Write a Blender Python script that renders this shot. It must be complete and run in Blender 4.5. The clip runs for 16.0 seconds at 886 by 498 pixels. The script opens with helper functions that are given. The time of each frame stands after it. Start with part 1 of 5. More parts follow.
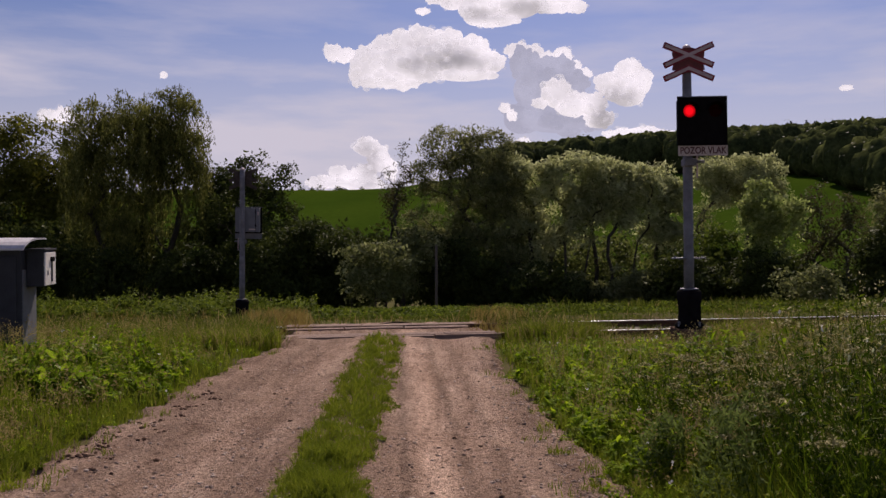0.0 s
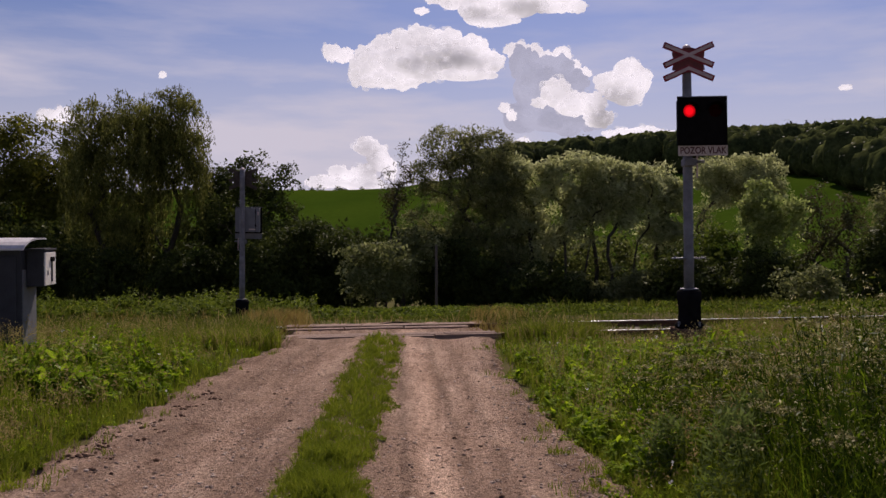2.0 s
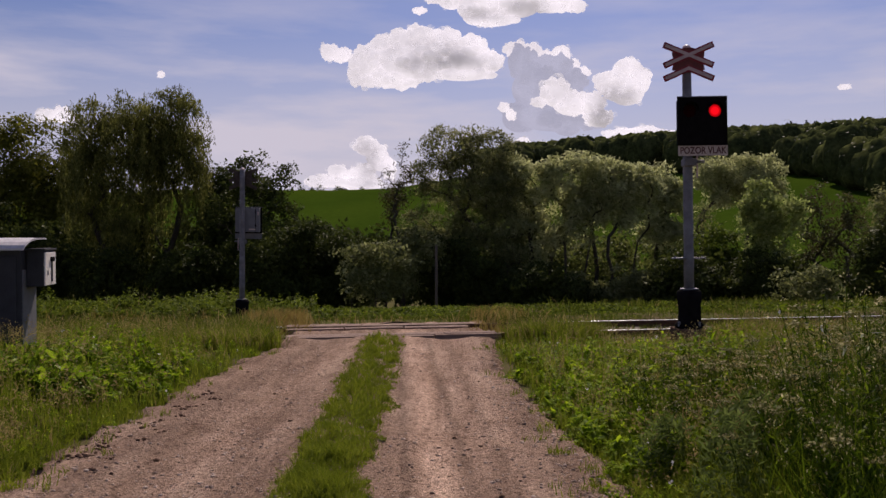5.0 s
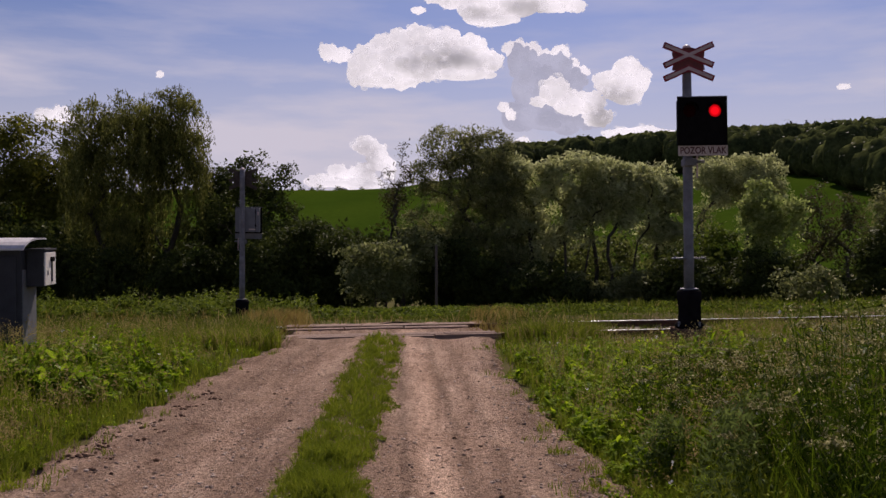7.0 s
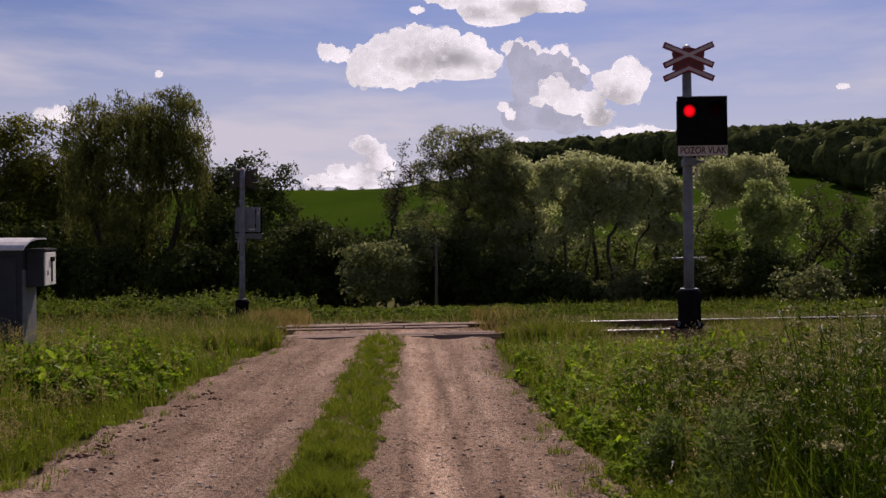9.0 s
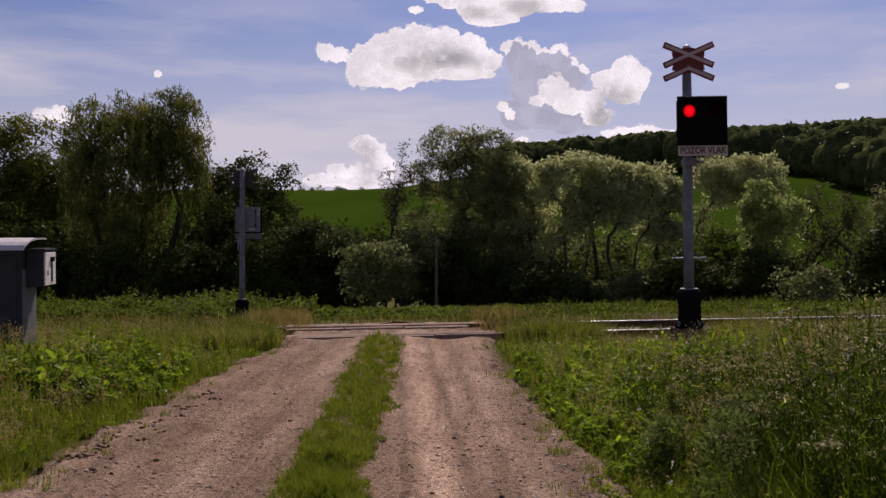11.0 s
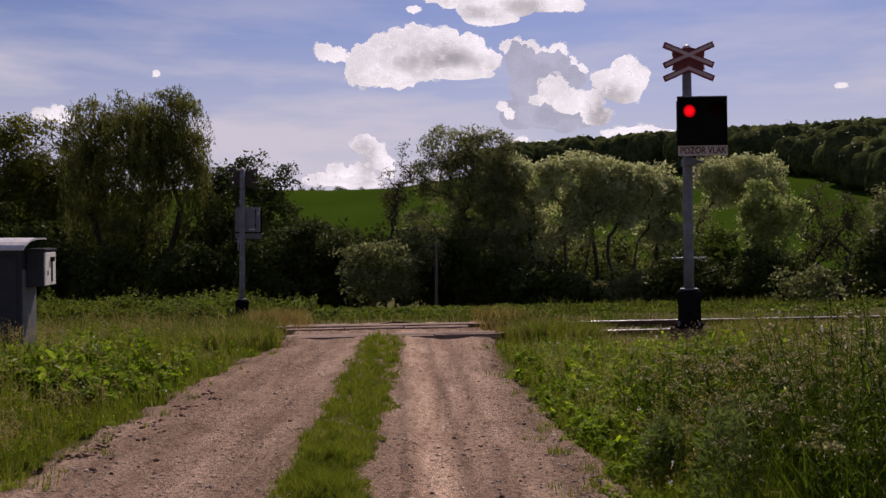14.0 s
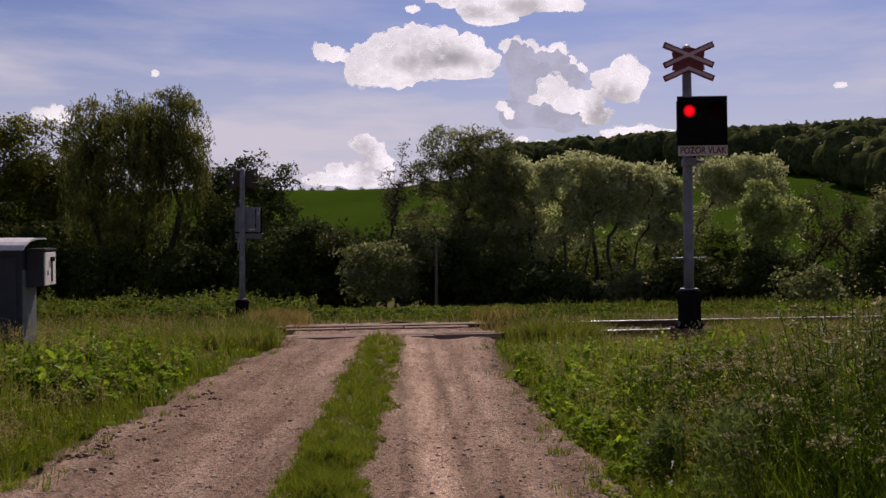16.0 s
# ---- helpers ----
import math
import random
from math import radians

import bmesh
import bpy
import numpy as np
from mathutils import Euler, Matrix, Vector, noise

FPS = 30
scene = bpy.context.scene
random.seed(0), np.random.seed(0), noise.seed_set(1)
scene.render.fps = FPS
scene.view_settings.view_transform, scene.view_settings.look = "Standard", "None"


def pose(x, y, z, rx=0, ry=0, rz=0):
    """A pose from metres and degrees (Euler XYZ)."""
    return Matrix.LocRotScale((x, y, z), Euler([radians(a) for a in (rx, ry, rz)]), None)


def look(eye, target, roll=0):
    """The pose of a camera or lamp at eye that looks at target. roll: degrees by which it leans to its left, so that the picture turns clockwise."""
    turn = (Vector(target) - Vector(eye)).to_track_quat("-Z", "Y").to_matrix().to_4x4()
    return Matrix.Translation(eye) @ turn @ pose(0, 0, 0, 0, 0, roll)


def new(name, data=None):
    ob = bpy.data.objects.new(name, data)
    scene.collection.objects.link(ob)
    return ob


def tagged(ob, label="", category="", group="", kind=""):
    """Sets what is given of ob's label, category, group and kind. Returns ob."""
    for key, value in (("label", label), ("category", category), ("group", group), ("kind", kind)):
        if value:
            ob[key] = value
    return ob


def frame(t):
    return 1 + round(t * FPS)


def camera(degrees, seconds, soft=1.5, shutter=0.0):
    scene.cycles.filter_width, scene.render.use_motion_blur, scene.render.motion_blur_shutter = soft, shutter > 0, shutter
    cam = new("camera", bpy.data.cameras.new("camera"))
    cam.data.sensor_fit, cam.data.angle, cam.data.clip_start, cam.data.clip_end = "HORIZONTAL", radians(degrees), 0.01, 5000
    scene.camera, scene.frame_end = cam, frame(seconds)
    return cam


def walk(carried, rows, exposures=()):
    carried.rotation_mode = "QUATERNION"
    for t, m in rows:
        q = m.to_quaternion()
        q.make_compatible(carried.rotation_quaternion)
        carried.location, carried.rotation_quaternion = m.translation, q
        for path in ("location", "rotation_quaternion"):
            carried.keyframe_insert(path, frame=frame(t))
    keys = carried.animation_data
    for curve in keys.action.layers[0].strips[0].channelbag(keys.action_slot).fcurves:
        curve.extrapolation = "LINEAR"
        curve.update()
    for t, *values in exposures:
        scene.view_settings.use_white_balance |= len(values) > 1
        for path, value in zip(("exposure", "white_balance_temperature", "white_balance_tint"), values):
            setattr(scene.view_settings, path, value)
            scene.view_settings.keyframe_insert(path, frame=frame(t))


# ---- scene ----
cam = camera(55.2, 16.0, soft=1.5)
EYE = (0.0, 0.0, 1.6)
CAM_POSE = look(EYE, (0.0, 100.0, 1.6 - 1.4), 0.0)
walk(cam, [(0.0, CAM_POSE), (16.0, CAM_POSE)], exposures=[(0.0, -0.05, 6750.0, 18.5), (16.0, -0.05, 6750.0, 18.5)])

# ---- light ----
SUN_AZ, SUN_EL = 12.0, 48.0          # degrees right of straight ahead, above the horizon
SUN_WAY = Vector((math.sin(radians(SUN_AZ)) * math.cos(radians(SUN_EL)),
                  math.cos(radians(SUN_AZ)) * math.cos(radians(SUN_EL)),
                  math.sin(radians(SUN_EL))))
sun = new("sun", bpy.data.lights.new("sun", "SUN"))
sun.data.energy, sun.data.angle, sun.data.color = 4.4, radians(0.6), (1.0, 0.90, 0.76)
sun.matrix_world = look(SUN_WAY * 50, (0, 0, 0))

SKY_STRENGTH = 0.062


def build_world():
    w = bpy.data.worlds.new("sky")
    scene.world = w
    w.use_nodes = True
    nt = w.node_tree
    nt.nodes.clear()
    n = nt.nodes.new
    out, bg, sky = n("ShaderNodeOutputWorld"), n("ShaderNodeBackground"), n("ShaderNodeTexSky")
    sky.sky_type, sky.sun_disc = "NISHITA", False
    sky.sun_elevation, sky.sun_rotation = radians(SUN_EL), radians(SUN_AZ)
    sky.air_density, sky.dust_density, sky.ozone_density = 1.0, 1.2, 2.0
    tc = n("ShaderNodeTexCoord")
    # thin high veils, drawn out sideways
    mp = n("ShaderNodeMapping")
    mp.inputs["Scale"].default_value = (1.6, 1.6, 9.0)
    mp.inputs["Rotation"].default_value = (0, radians(-4), 0)
    nz = n("ShaderNodeTexNoise")
    nz.inputs["Scale"].default_value, nz.inputs["Detail"].default_value = 2.2, 7
    nz.inputs["Roughness"].default_value = 0.55
    rp = n("ShaderNodeValToRGB")
    rp.color_ramp.elements[0].position, rp.color_ramp.elements[0].color = 0.44, (0, 0, 0, 1)
    rp.color_ramp.elements[1].position, rp.color_ramp.elements[1].color = 0.70, (0.70, 0.70, 0.70, 1)
    # a whitish haze that thickens towards the horizon
    sep = n("ShaderNodeSeparateXYZ")
    hz = n("ShaderNodeMapRange")
    hz.inputs[1].default_value, hz.inputs[2].default_value = 0.03, 0.245
    hz.inputs[3].default_value, hz.inputs[4].default_value = 0.92, 0.0
    mx = n("ShaderNodeMath")
    mx.operation = "ADD"
    mx.use_clamp = True
    mix = n("ShaderNodeMix")
    mix.data_type = "RGBA"
    mix.inputs["B"].default_value = (9.4, 9.3, 10.9, 1)
    tint = n("ShaderNodeMix")
    tint.data_type, tint.blend_type = "RGBA", "MULTIPLY"
    tint.inputs["Factor"].default_value = 1.0
    tint.inputs["B"].default_value = (0.76, 0.82, 1.15, 1)
    L = nt.links.new
    L(tc.outputs["Generated"], mp.inputs["Vector"])
    L(mp.outputs["Vector"], nz.inputs["Vector"])
    L(nz.outputs["Fac"], rp.inputs["Fac"])
    L(tc.outputs["Generated"], sep.inputs["Vector"])
    L(sep.outputs["Z"], hz.inputs[0])
    veil, high = n("ShaderNodeMath"), n("ShaderNodeMapRange")
    veil.operation = "MULTIPLY"
    high.inputs[1].default_value, high.inputs[2].default_value = 0.17, 0.28
    high.inputs[3].default_value, high.inputs[4].default_value = 1.0, 0.4
    L(sep.outputs["Z"], high.inputs[0])
    L(rp.outputs["Color"], veil.inputs[0])
    L(high.outputs[0], veil.inputs[1])
    L(veil.outputs[0], mx.inputs[0])
    L(hz.outputs[0], mx.inputs[1])
    L(mx.outputs[0], mix.inputs["Factor"])
    L(sky.outputs["Color"], tint.inputs["A"])
    L(tint.outputs["Result"], mix.inputs["A"])
    L(mix.outputs["Result"], bg.inputs["Color"])
    bg.inputs["Strength"].default_value = SKY_STRENGTH
    L(bg.outputs["Background"], out.inputs["Surface"])


build_world()

# ---- materials ----


def ramp_mat(name, colours, scale=4.0, detail=6.0, rough=0.8, bump=0.0, bump_scale=40.0, metal=0.0,
             fine=0.35, fine_scale=60.0, island=0.0, translucent=0.0, stretch=(1, 1, 1), spec=0.3, fine_value=(0.55, 1.25)):
    """A surface whose colour runs through the given colours by noise at two sizes, with a fine relief."""
    m = bpy.data.materials.new(name)
    m.use_nodes = True
    nt = m.node_tree
    n, L = nt.nodes.new, nt.links.new
    b = nt.nodes["Principled BSDF"]
    b.inputs["Roughness"].default_value, b.inputs["Metallic"].default_value = rough, metal
    b.inputs["Specular IOR Level"].default_value = spec
    tc, mp = n("ShaderNodeTexCoord"), n("ShaderNodeMapping")
    mp.inputs["Scale"].default_value = stretch
    L(tc.outputs["Object"], mp.inputs["Vector"])
    nz = n("ShaderNodeTexNoise")
    nz.inputs["Scale"].default_value, nz.inputs["Detail"].default_value = scale, detail
    L(mp.outputs["Vector"], nz.inputs["Vector"])
    fac = nz.outputs["Fac"]
    if island:
        g = n("ShaderNodeNewGeometry")
        ad = n("ShaderNodeMix")
        ad.inputs["Factor"].default_value = island
        L(fac, ad.inputs["A"])
        L(g.outputs["Random Per Island"], ad.inputs["B"])
        fac = ad.outputs["Result"]
    rp = n("ShaderNodeValToRGB")
    els = rp.color_ramp.elements
    lo, hi = (0.12, 0.88) if island else (0.3, 0.7)
    while len(els) < len(colours):
        els.new(0.5)
    for i, c in enumerate(colours):
        els[i].position = lo + (hi - lo) * i / max(1, len(colours) - 1)
        els[i].color = (*c, 1)
    L(fac, rp.inputs["Fac"])
    col = rp.outputs["Color"]
    if fine:
        f = n("ShaderNodeTexNoise")
        f.inputs["Scale"].default_value, f.inputs["Detail"].default_value = fine_scale, 4
        L(mp.outputs["Vector"], f.inputs["Vector"])
        mr = n("ShaderNodeMapRange")
        mr.inputs[1].default_value, mr.inputs[2].default_value = 0.3, 0.7
        mr.inputs[3].default_value, mr.inputs[4].default_value = fine_value
        L(f.outputs["Fac"], mr.inputs[0])
        mu = n("ShaderNodeMix")
        mu.data_type, mu.blend_type = "RGBA", "MULTIPLY"
        mu.inputs["Factor"].default_value = fine
        L(col, mu.inputs["A"])
        L(mr.outputs[0], mu.inputs["B"])
        col = mu.outputs["Result"]
    L(col, b.inputs["Base Color"])
    if bump:
        bn, bp = n("ShaderNodeTexNoise"), n("ShaderNodeBump")
        bn.inputs["Scale"].default_value, bn.inputs["Detail"].default_value = bump_scale, 5
        bp.inputs["Strength"].default_value, bp.inputs["Distance"].default_value = bump, 0.02
        L(mp.outputs["Vector"], bn.inputs["Vector"])
        L(bn.outputs["Fac"], bp.inputs["Height"])
        L(bp.outputs["Normal"], b.inputs["Normal"])
    if translucent:
        tr, ms = n("ShaderNodeBsdfTranslucent"), n("ShaderNodeMixShader")
        ms.inputs["Fac"].default_value = translucent
        L(col, tr.inputs["Color"])
        L(b.outputs["BSDF"], ms.inputs[1])
        L(tr.outputs["BSDF"], ms.inputs[2])
        L(ms.outputs["Shader"], nt.nodes["Material Output"].inputs["Surface"])
    return m


def leaf_mat(name, dark, mid, light, translucent=0.35, rough=0.55, gloss=0.05, scatter=0.22, scale=1.6):
    return ramp_mat(name, [dark, mid, light], scale=scale, detail=4, rough=rough, fine=0, island=scatter,
                    translucent=translucent, spec=gloss)


def glow_mat(name, colour, strength):
    m = bpy.data.materials.new(name)
    m.use_nodes = True
    b = m.node_tree.nodes["Principled BSDF"]
    b.inputs["Base Color"].default_value = (0.02, 0.0, 0.0, 1)
    b.inputs["Specular IOR Level"].default_value = 0.0
    b.inputs["Emission Color"].default_value = (*colour, 1)
    b.inputs["Emission Strength"].default_value = strength
    return m


M_SOIL = ramp_mat("verge_soil", [(0.12, 0.085, 0.06), (0.09, 0.085, 0.035), (0.08, 0.10, 0.028)], scale=1.3, bump=0.5, bump_scale=25, fine=0.6, fine_scale=30, spec=0.0, rough=1.0)


def dirt_mat():
    """Dry gravel road: long wheel bands, stains, grit and pebbles."""
    m = bpy.data.materials.new("dry_gravel_dirt")
    m.use_nodes = True
    nt = m.node_tree
    n, L = nt.nodes.new, nt.links.new
    b = nt.nodes["Principled BSDF"]
    b.inputs["Roughness"].default_value, b.inputs["Specular IOR Level"].default_value = 1.0, 0.03
    tc = n("ShaderNodeTexCoord")

    def noise_of(scale, detail, stretch=(1, 1, 1)):
        mp, z = n("ShaderNodeMapping"), n("ShaderNodeTexNoise")
        mp.inputs["Scale"].default_value = stretch
        z.inputs["Scale"].default_value, z.inputs["Detail"].default_value = scale, detail
        z.inputs["Roughness"].default_value = 0.62
        L(tc.outputs["Object"], mp.inputs["Vector"])
        L(mp.outputs["Vector"], z.inputs["Vector"])
        return z.outputs["Fac"]

    def ramp(fac, stops):
        rp = n("ShaderNodeValToRGB")
        while len(rp.color_ramp.elements) < len(stops):
            rp.color_ramp.elements.new(0.5)
        for e, (p, c) in zip(rp.color_ramp.elements, stops):
            e.position, e.color = p, (*c, 1)
        L(fac, rp.inputs["Fac"])
        return rp.outputs["Color"]

    def times(a, c, k):
        mu = n("ShaderNodeMix")
        mu.data_type, mu.blend_type = "RGBA", "MULTIPLY"
        mu.inputs["Factor"].default_value = k
        L(a, mu.inputs["A"])
        L(c, mu.inputs["B"])
        return mu.outputs["Result"]

    bands = ramp(noise_of(3.2, 5, (1.0, 0.10, 1)), [(0.34, (0.215, 0.145, 0.108)), (0.5, (0.295, 0.204, 0.155)), (0.66, (0.395, 0.283, 0.218))])
    stains = ramp(noise_of(1.7, 7), [(0.30, (0.74, 0.71, 0.69)), (0.55, (1.0, 1.0, 1.0)), (0.75, (1.08, 1.07, 1.06))])
    grit = ramp(noise_of(38, 8), [(0.36, (0.42, 0.40, 0.38)), (0.5, (0.95, 0.95, 0.95)), (0.66, (1.45, 1.42, 1.38))])
    lumps = ramp(noise_of(16, 5, (1, 0.7, 1)), [(0.32, (0.58, 0.55, 0.53)), (0.47, (1, 1, 1)), (0.7, (1.12, 1.11, 1.1))])
    col = times(times(times(bands, stains, 0.9), grit, 0.85), lumps, 0.8)
    # two narrow strips where tyres have pressed the dust smooth and pale
    sx = n("ShaderNodeSeparateXYZ")
    L(tc.outputs["Object"], sx.inputs["Vector"])

    def math2(op, a, c):
        k = n("ShaderNodeMath")
        k.operation = op
        for i, val in enumerate((a, c)):
            if val is None:
                continue
            if isinstance(val, float):
                k.inputs[i].default_value = val
            else:
                L(val, k.inputs[i])
        return k.outputs[0]

    warp = math2("MULTIPLY", noise_of(2.0, 3), 0.12)
    for slope, at0, width, gain in ((0.056, -0.34, 0.12, 0.42), (0.02, -0.32, 0.46, 0.34), (0.056, -0.12, 0.04, -0.3), (0.056, -0.56, 0.04, -0.3), (0.05, -0.78, 0.05, -0.2), (-0.051, 2.02, 0.16, 0.2), (-0.051, 2.55, 0.08, -0.18)):
        pos = math2("ADD", math2("ADD", math2("ADD", sx.outputs["X"], math2("MULTIPLY", sx.outputs["Y"], slope)), at0), warp)
        mr = n("ShaderNodeMapRange")
        mr.interpolation_type = "SMOOTHSTEP"
        mr.inputs[1].default_value, mr.inputs[2].default_value = width * 0.5, width * 1.4
        mr.inputs[3].default_value, mr.inputs[4].default_value = 1.0 + gain, 1.0
        L(math2("ABSOLUTE", pos, None), mr.inputs[0])
        col = times(col, mr.outputs[0], 0.8)
    L(col, b.inputs["Base Color"])
    ad = n("ShaderNodeMath")
    ad.operation = "ADD"
    L(noise_of(70, 6), ad.inputs[0])
    L(noise_of(18, 5), ad.inputs[1])
    bp = n("ShaderNodeBump")
    bp.inputs["Strength"].default_value, bp.inputs["Distance"].default_value = 0.9, 0.03
    L(ad.outputs[0], bp.inputs["Height"])
    L(bp.outputs["Normal"], b.inputs["Normal"])
    return m


M_DIRT = dirt_mat()
M_STONE = ramp_mat("gravel_stone", [(0.17, 0.12, 0.10), (0.36, 0.27, 0.22), (0.55, 0.44, 0.37)], scale=3, island=0.85, rough=0.9, fine=0.3)
M_CLOD = ramp_mat("dark_clod", [(0.075, 0.045, 0.032), (0.14, 0.088, 0.064)], scale=6, rough=0.95, bump=0.8, spec=0.02)
M_FIELD = ramp_mat("field_crop", [(0.024, 0.046, 0.005), (0.031, 0.056, 0.006), (0.038, 0.064, 0.007)], scale=0.03, detail=5, rough=0.9, fine=0.25, fine_scale=1.5,
                   stretch=(1, 0.35, 1), spec=0.0)
M_STEEL = ramp_mat("galvanised_steel", [(0.115, 0.112, 0.125), (0.15, 0.147, 0.162), (0.20, 0.196, 0.215)], scale=9, rough=0.6, metal=0.15, bump=0.08, fine=0.25)
M_BLACK = ramp_mat("black_enamel", [(0.006, 0.005, 0.005), (0.011, 0.009, 0.009)], scale=14, rough=0.85, fine=0.3, spec=0.03)
M_CROSSBACK = ramp_mat("dull_brown_back", [(0.05, 0.04, 0.036), (0.085, 0.066, 0.058)], scale=14, rough=0.9, spec=0.02)
M_CAST = ramp_mat("black_cast_iron", [(0.006, 0.005, 0.006), (0.014, 0.012, 0.013)], scale=12, rough=0.9, bump=0.25, bump_scale=60, spec=0.02)
M_RED = ramp_mat("faded_red_paint", [(0.19, 0.010, 0.022), (0.26, 0.016, 0.03)], scale=15, rough=0.5, fine=0.2)
M_WHITE = ramp_mat("white_reflective_paint", [(0.40, 0.29, 0.28), (0.50, 0.38, 0.36)], scale=12, rough=0.45, fine=0.2)
M_BACKRED = ramp_mat("red_brown_plate", [(0.12, 0.025, 0.022), (0.17, 0.035, 0.03)], scale=15, rough=0.6)
M_SIGN = ramp_mat("cream_sign_paint", [(0.42, 0.33, 0.29), (0.54, 0.44, 0.38)], scale=14, rough=0.5)
M_LETTER = ramp_mat("dark_red_lettering", [(0.05, 0.008, 0.010), (0.10, 0.014, 0.016)], scale=20, rough=0.6)
M_LENS = ramp_mat("dark_red_lens", [(0.014, 0.0008, 0.0008), (0.028, 0.001, 0.001)], scale=20, rough=0.6, fine=0, spec=0.02)
M_LIT = glow_mat("lit_red_lamp", (1.0, 0.006, 0.012), 1.15)


def lamp_falloff(m):
    """The lit lens is brightest at its middle."""
    nt = m.node_tree
    n, L = nt.nodes.new, nt.links.new
    tc, ln, mr = n("ShaderNodeTexCoord"), n("ShaderNodeVectorMath"), n("ShaderNodeMapRange")
    ln.operation = "LENGTH"
    mr.inputs[1].default_value, mr.inputs[2].default_value = 0.03, 0.085
    mr.inputs[3].default_value, mr.inputs[4].default_value = 1.25, 0.22
    L(tc.outputs["Object"], ln.inputs[0])
    L(ln.outputs["Value"], mr.inputs[0])
    L(mr.outputs[0], nt.nodes["Principled BSDF"].inputs["Emission Strength"])


lamp_falloff(M_LIT)
M_GREYBOX = ramp_mat("grey_painted_steel", [(0.12, 0.12, 0.135), (0.16, 0.16, 0.178)], scale=7, rough=0.5, fine=0.25)
M_CABINET = ramp_mat("dark_grey_cabinet_paint", [(0.036, 0.036, 0.04), (0.052, 0.052, 0.057)], scale=5, rough=0.75, fine=0.3, spec=0.1)
M_ROOF = ramp_mat("weathered_zinc_sheet", [(0.48, 0.45, 0.46), (0.64, 0.60, 0.61)], scale=5, rough=0.5, metal=0.2, fine=0.3, stretch=(4, 1, 1))
M_WHITEBOX = ramp_mat("off_white_box_paint", [(0.66, 0.62, 0.58), (0.76, 0.72, 0.68)], scale=8, rough=0.5, fine=0.25)
M_CONCRETE = ramp_mat("old_concrete", [(0.22, 0.2, 0.18), (0.33, 0.3, 0.27)], scale=6, rough=0.9, bump=0.4)
M_RAIL_SIDE = ramp_mat("rusty_rail_steel", [(0.055, 0.028, 0.018), (0.11, 0.055, 0.035)], scale=12, rough=0.85, bump=0.3)
M_RAIL_TOP = ramp_mat("polished_rail_head", [(0.5, 0.48, 0.46), (0.62, 0.6, 0.58)], scale=10, rough=0.28, metal=1.0, fine=0.2, stretch=(0.2, 1, 1))
M_TIMBER = ramp_mat("weathered_timber", [(0.16, 0.10, 0.075), (0.28, 0.19, 0.15), (0.40, 0.285, 0.23)], scale=3, rough=0.9, bump=0.6, stretch=(1, 14, 14), fine=0.5, fine_scale=30)
M_SLEEPER = ramp_mat("oiled_sleeper_wood", [(0.04, 0.028, 0.02), (0.09, 0.065, 0.05)], scale=4, rough=0.9, bump=0.5, stretch=(12, 1, 12))
M_BALLAST = ramp_mat("rusty_ballast", [(0.10, 0.07, 0.055), (0.2, 0.15, 0.12), (0.3, 0.25, 0.2)], scale=18, rough=0.95, bump=1.0, bump_scale=30, fine=0.6)
M_BARK = ramp_mat("dark_bark", [(0.035, 0.028, 0.02), (0.08, 0.065, 0.048)], scale=5, rough=0.95, bump=0.7, stretch=(3, 3, 0.7))
M_POST = ramp_mat("grey_weathered_post", [(0.08, 0.063, 0.05), (0.13, 0.105, 0.085)], scale=6, rough=0.9, stretch=(4, 4, 0.6))

L_WEEPING = leaf_mat("weeping_willow_leaf", (0.026, 0.031, 0.008), (0.12, 0.128, 0.03), (0.42, 0.41, 0.13), 0.55)
L_YELLOW = leaf_mat("yellow_green_leaf", (0.06, 0.066, 0.009), (0.125, 0.13, 0.018), (0.26, 0.25, 0.042), 0.45)
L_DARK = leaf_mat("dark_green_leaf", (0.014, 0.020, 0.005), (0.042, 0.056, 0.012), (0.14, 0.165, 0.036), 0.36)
L_GREEN = leaf_mat("fresh_green_leaf", (0.04, 0.06, 0.008), (0.08, 0.112, 0.015), (0.21, 0.25, 0.04), 0.5)
L_PALE = leaf_mat("silver_willow_leaf", (0.15, 0.17, 0.06), (0.38, 0.40, 0.18), (0.74, 0.74, 0.42), 0.62)
L_THICKET = leaf_mat("shaded_thicket_leaf", (0.036, 0.046, 0.012), (0.105, 0.125, 0.032), (0.28, 0.30, 0.10), 0.5)
L_ELDER = leaf_mat("pale_elder_leaf", (0.05, 0.062, 0.017), (0.16, 0.178, 0.06), (0.46, 0.47, 0.24), 0.5)
L_OLIVE = leaf_mat("grey_olive_leaf", (0.055, 0.06, 0.021), (0.17, 0.18, 0.065), (0.44, 0.44, 0.20), 0.55)
L_BROWN = leaf_mat("brownish_sparse_leaf", (0.05, 0.045, 0.018), (0.08, 0.073, 0.028), (0.12, 0.11, 0.045))
L_FOREST = leaf_mat("forest_crown_leaf", (0.026, 0.034, 0.013), (0.048, 0.057, 0.020), (0.075, 0.083, 0.029), 0.06, scatter=0.08, scale=0.13)
M_FOREST = ramp_mat("forest_crown_mass", [(0.026, 0.034, 0.013), (0.05, 0.06, 0.021), (0.085, 0.093, 0.032)], scale=0.35, rough=1.0, spec=0.0, fine=0.7, fine_scale=1.6, fine_value=(0.35, 1.4))
L_CONIFER = leaf_mat("conifer_needles", (0.014, 0.024, 0.010), (0.024, 0.036, 0.014), (0.04, 0.052, 0.018), 0.15)
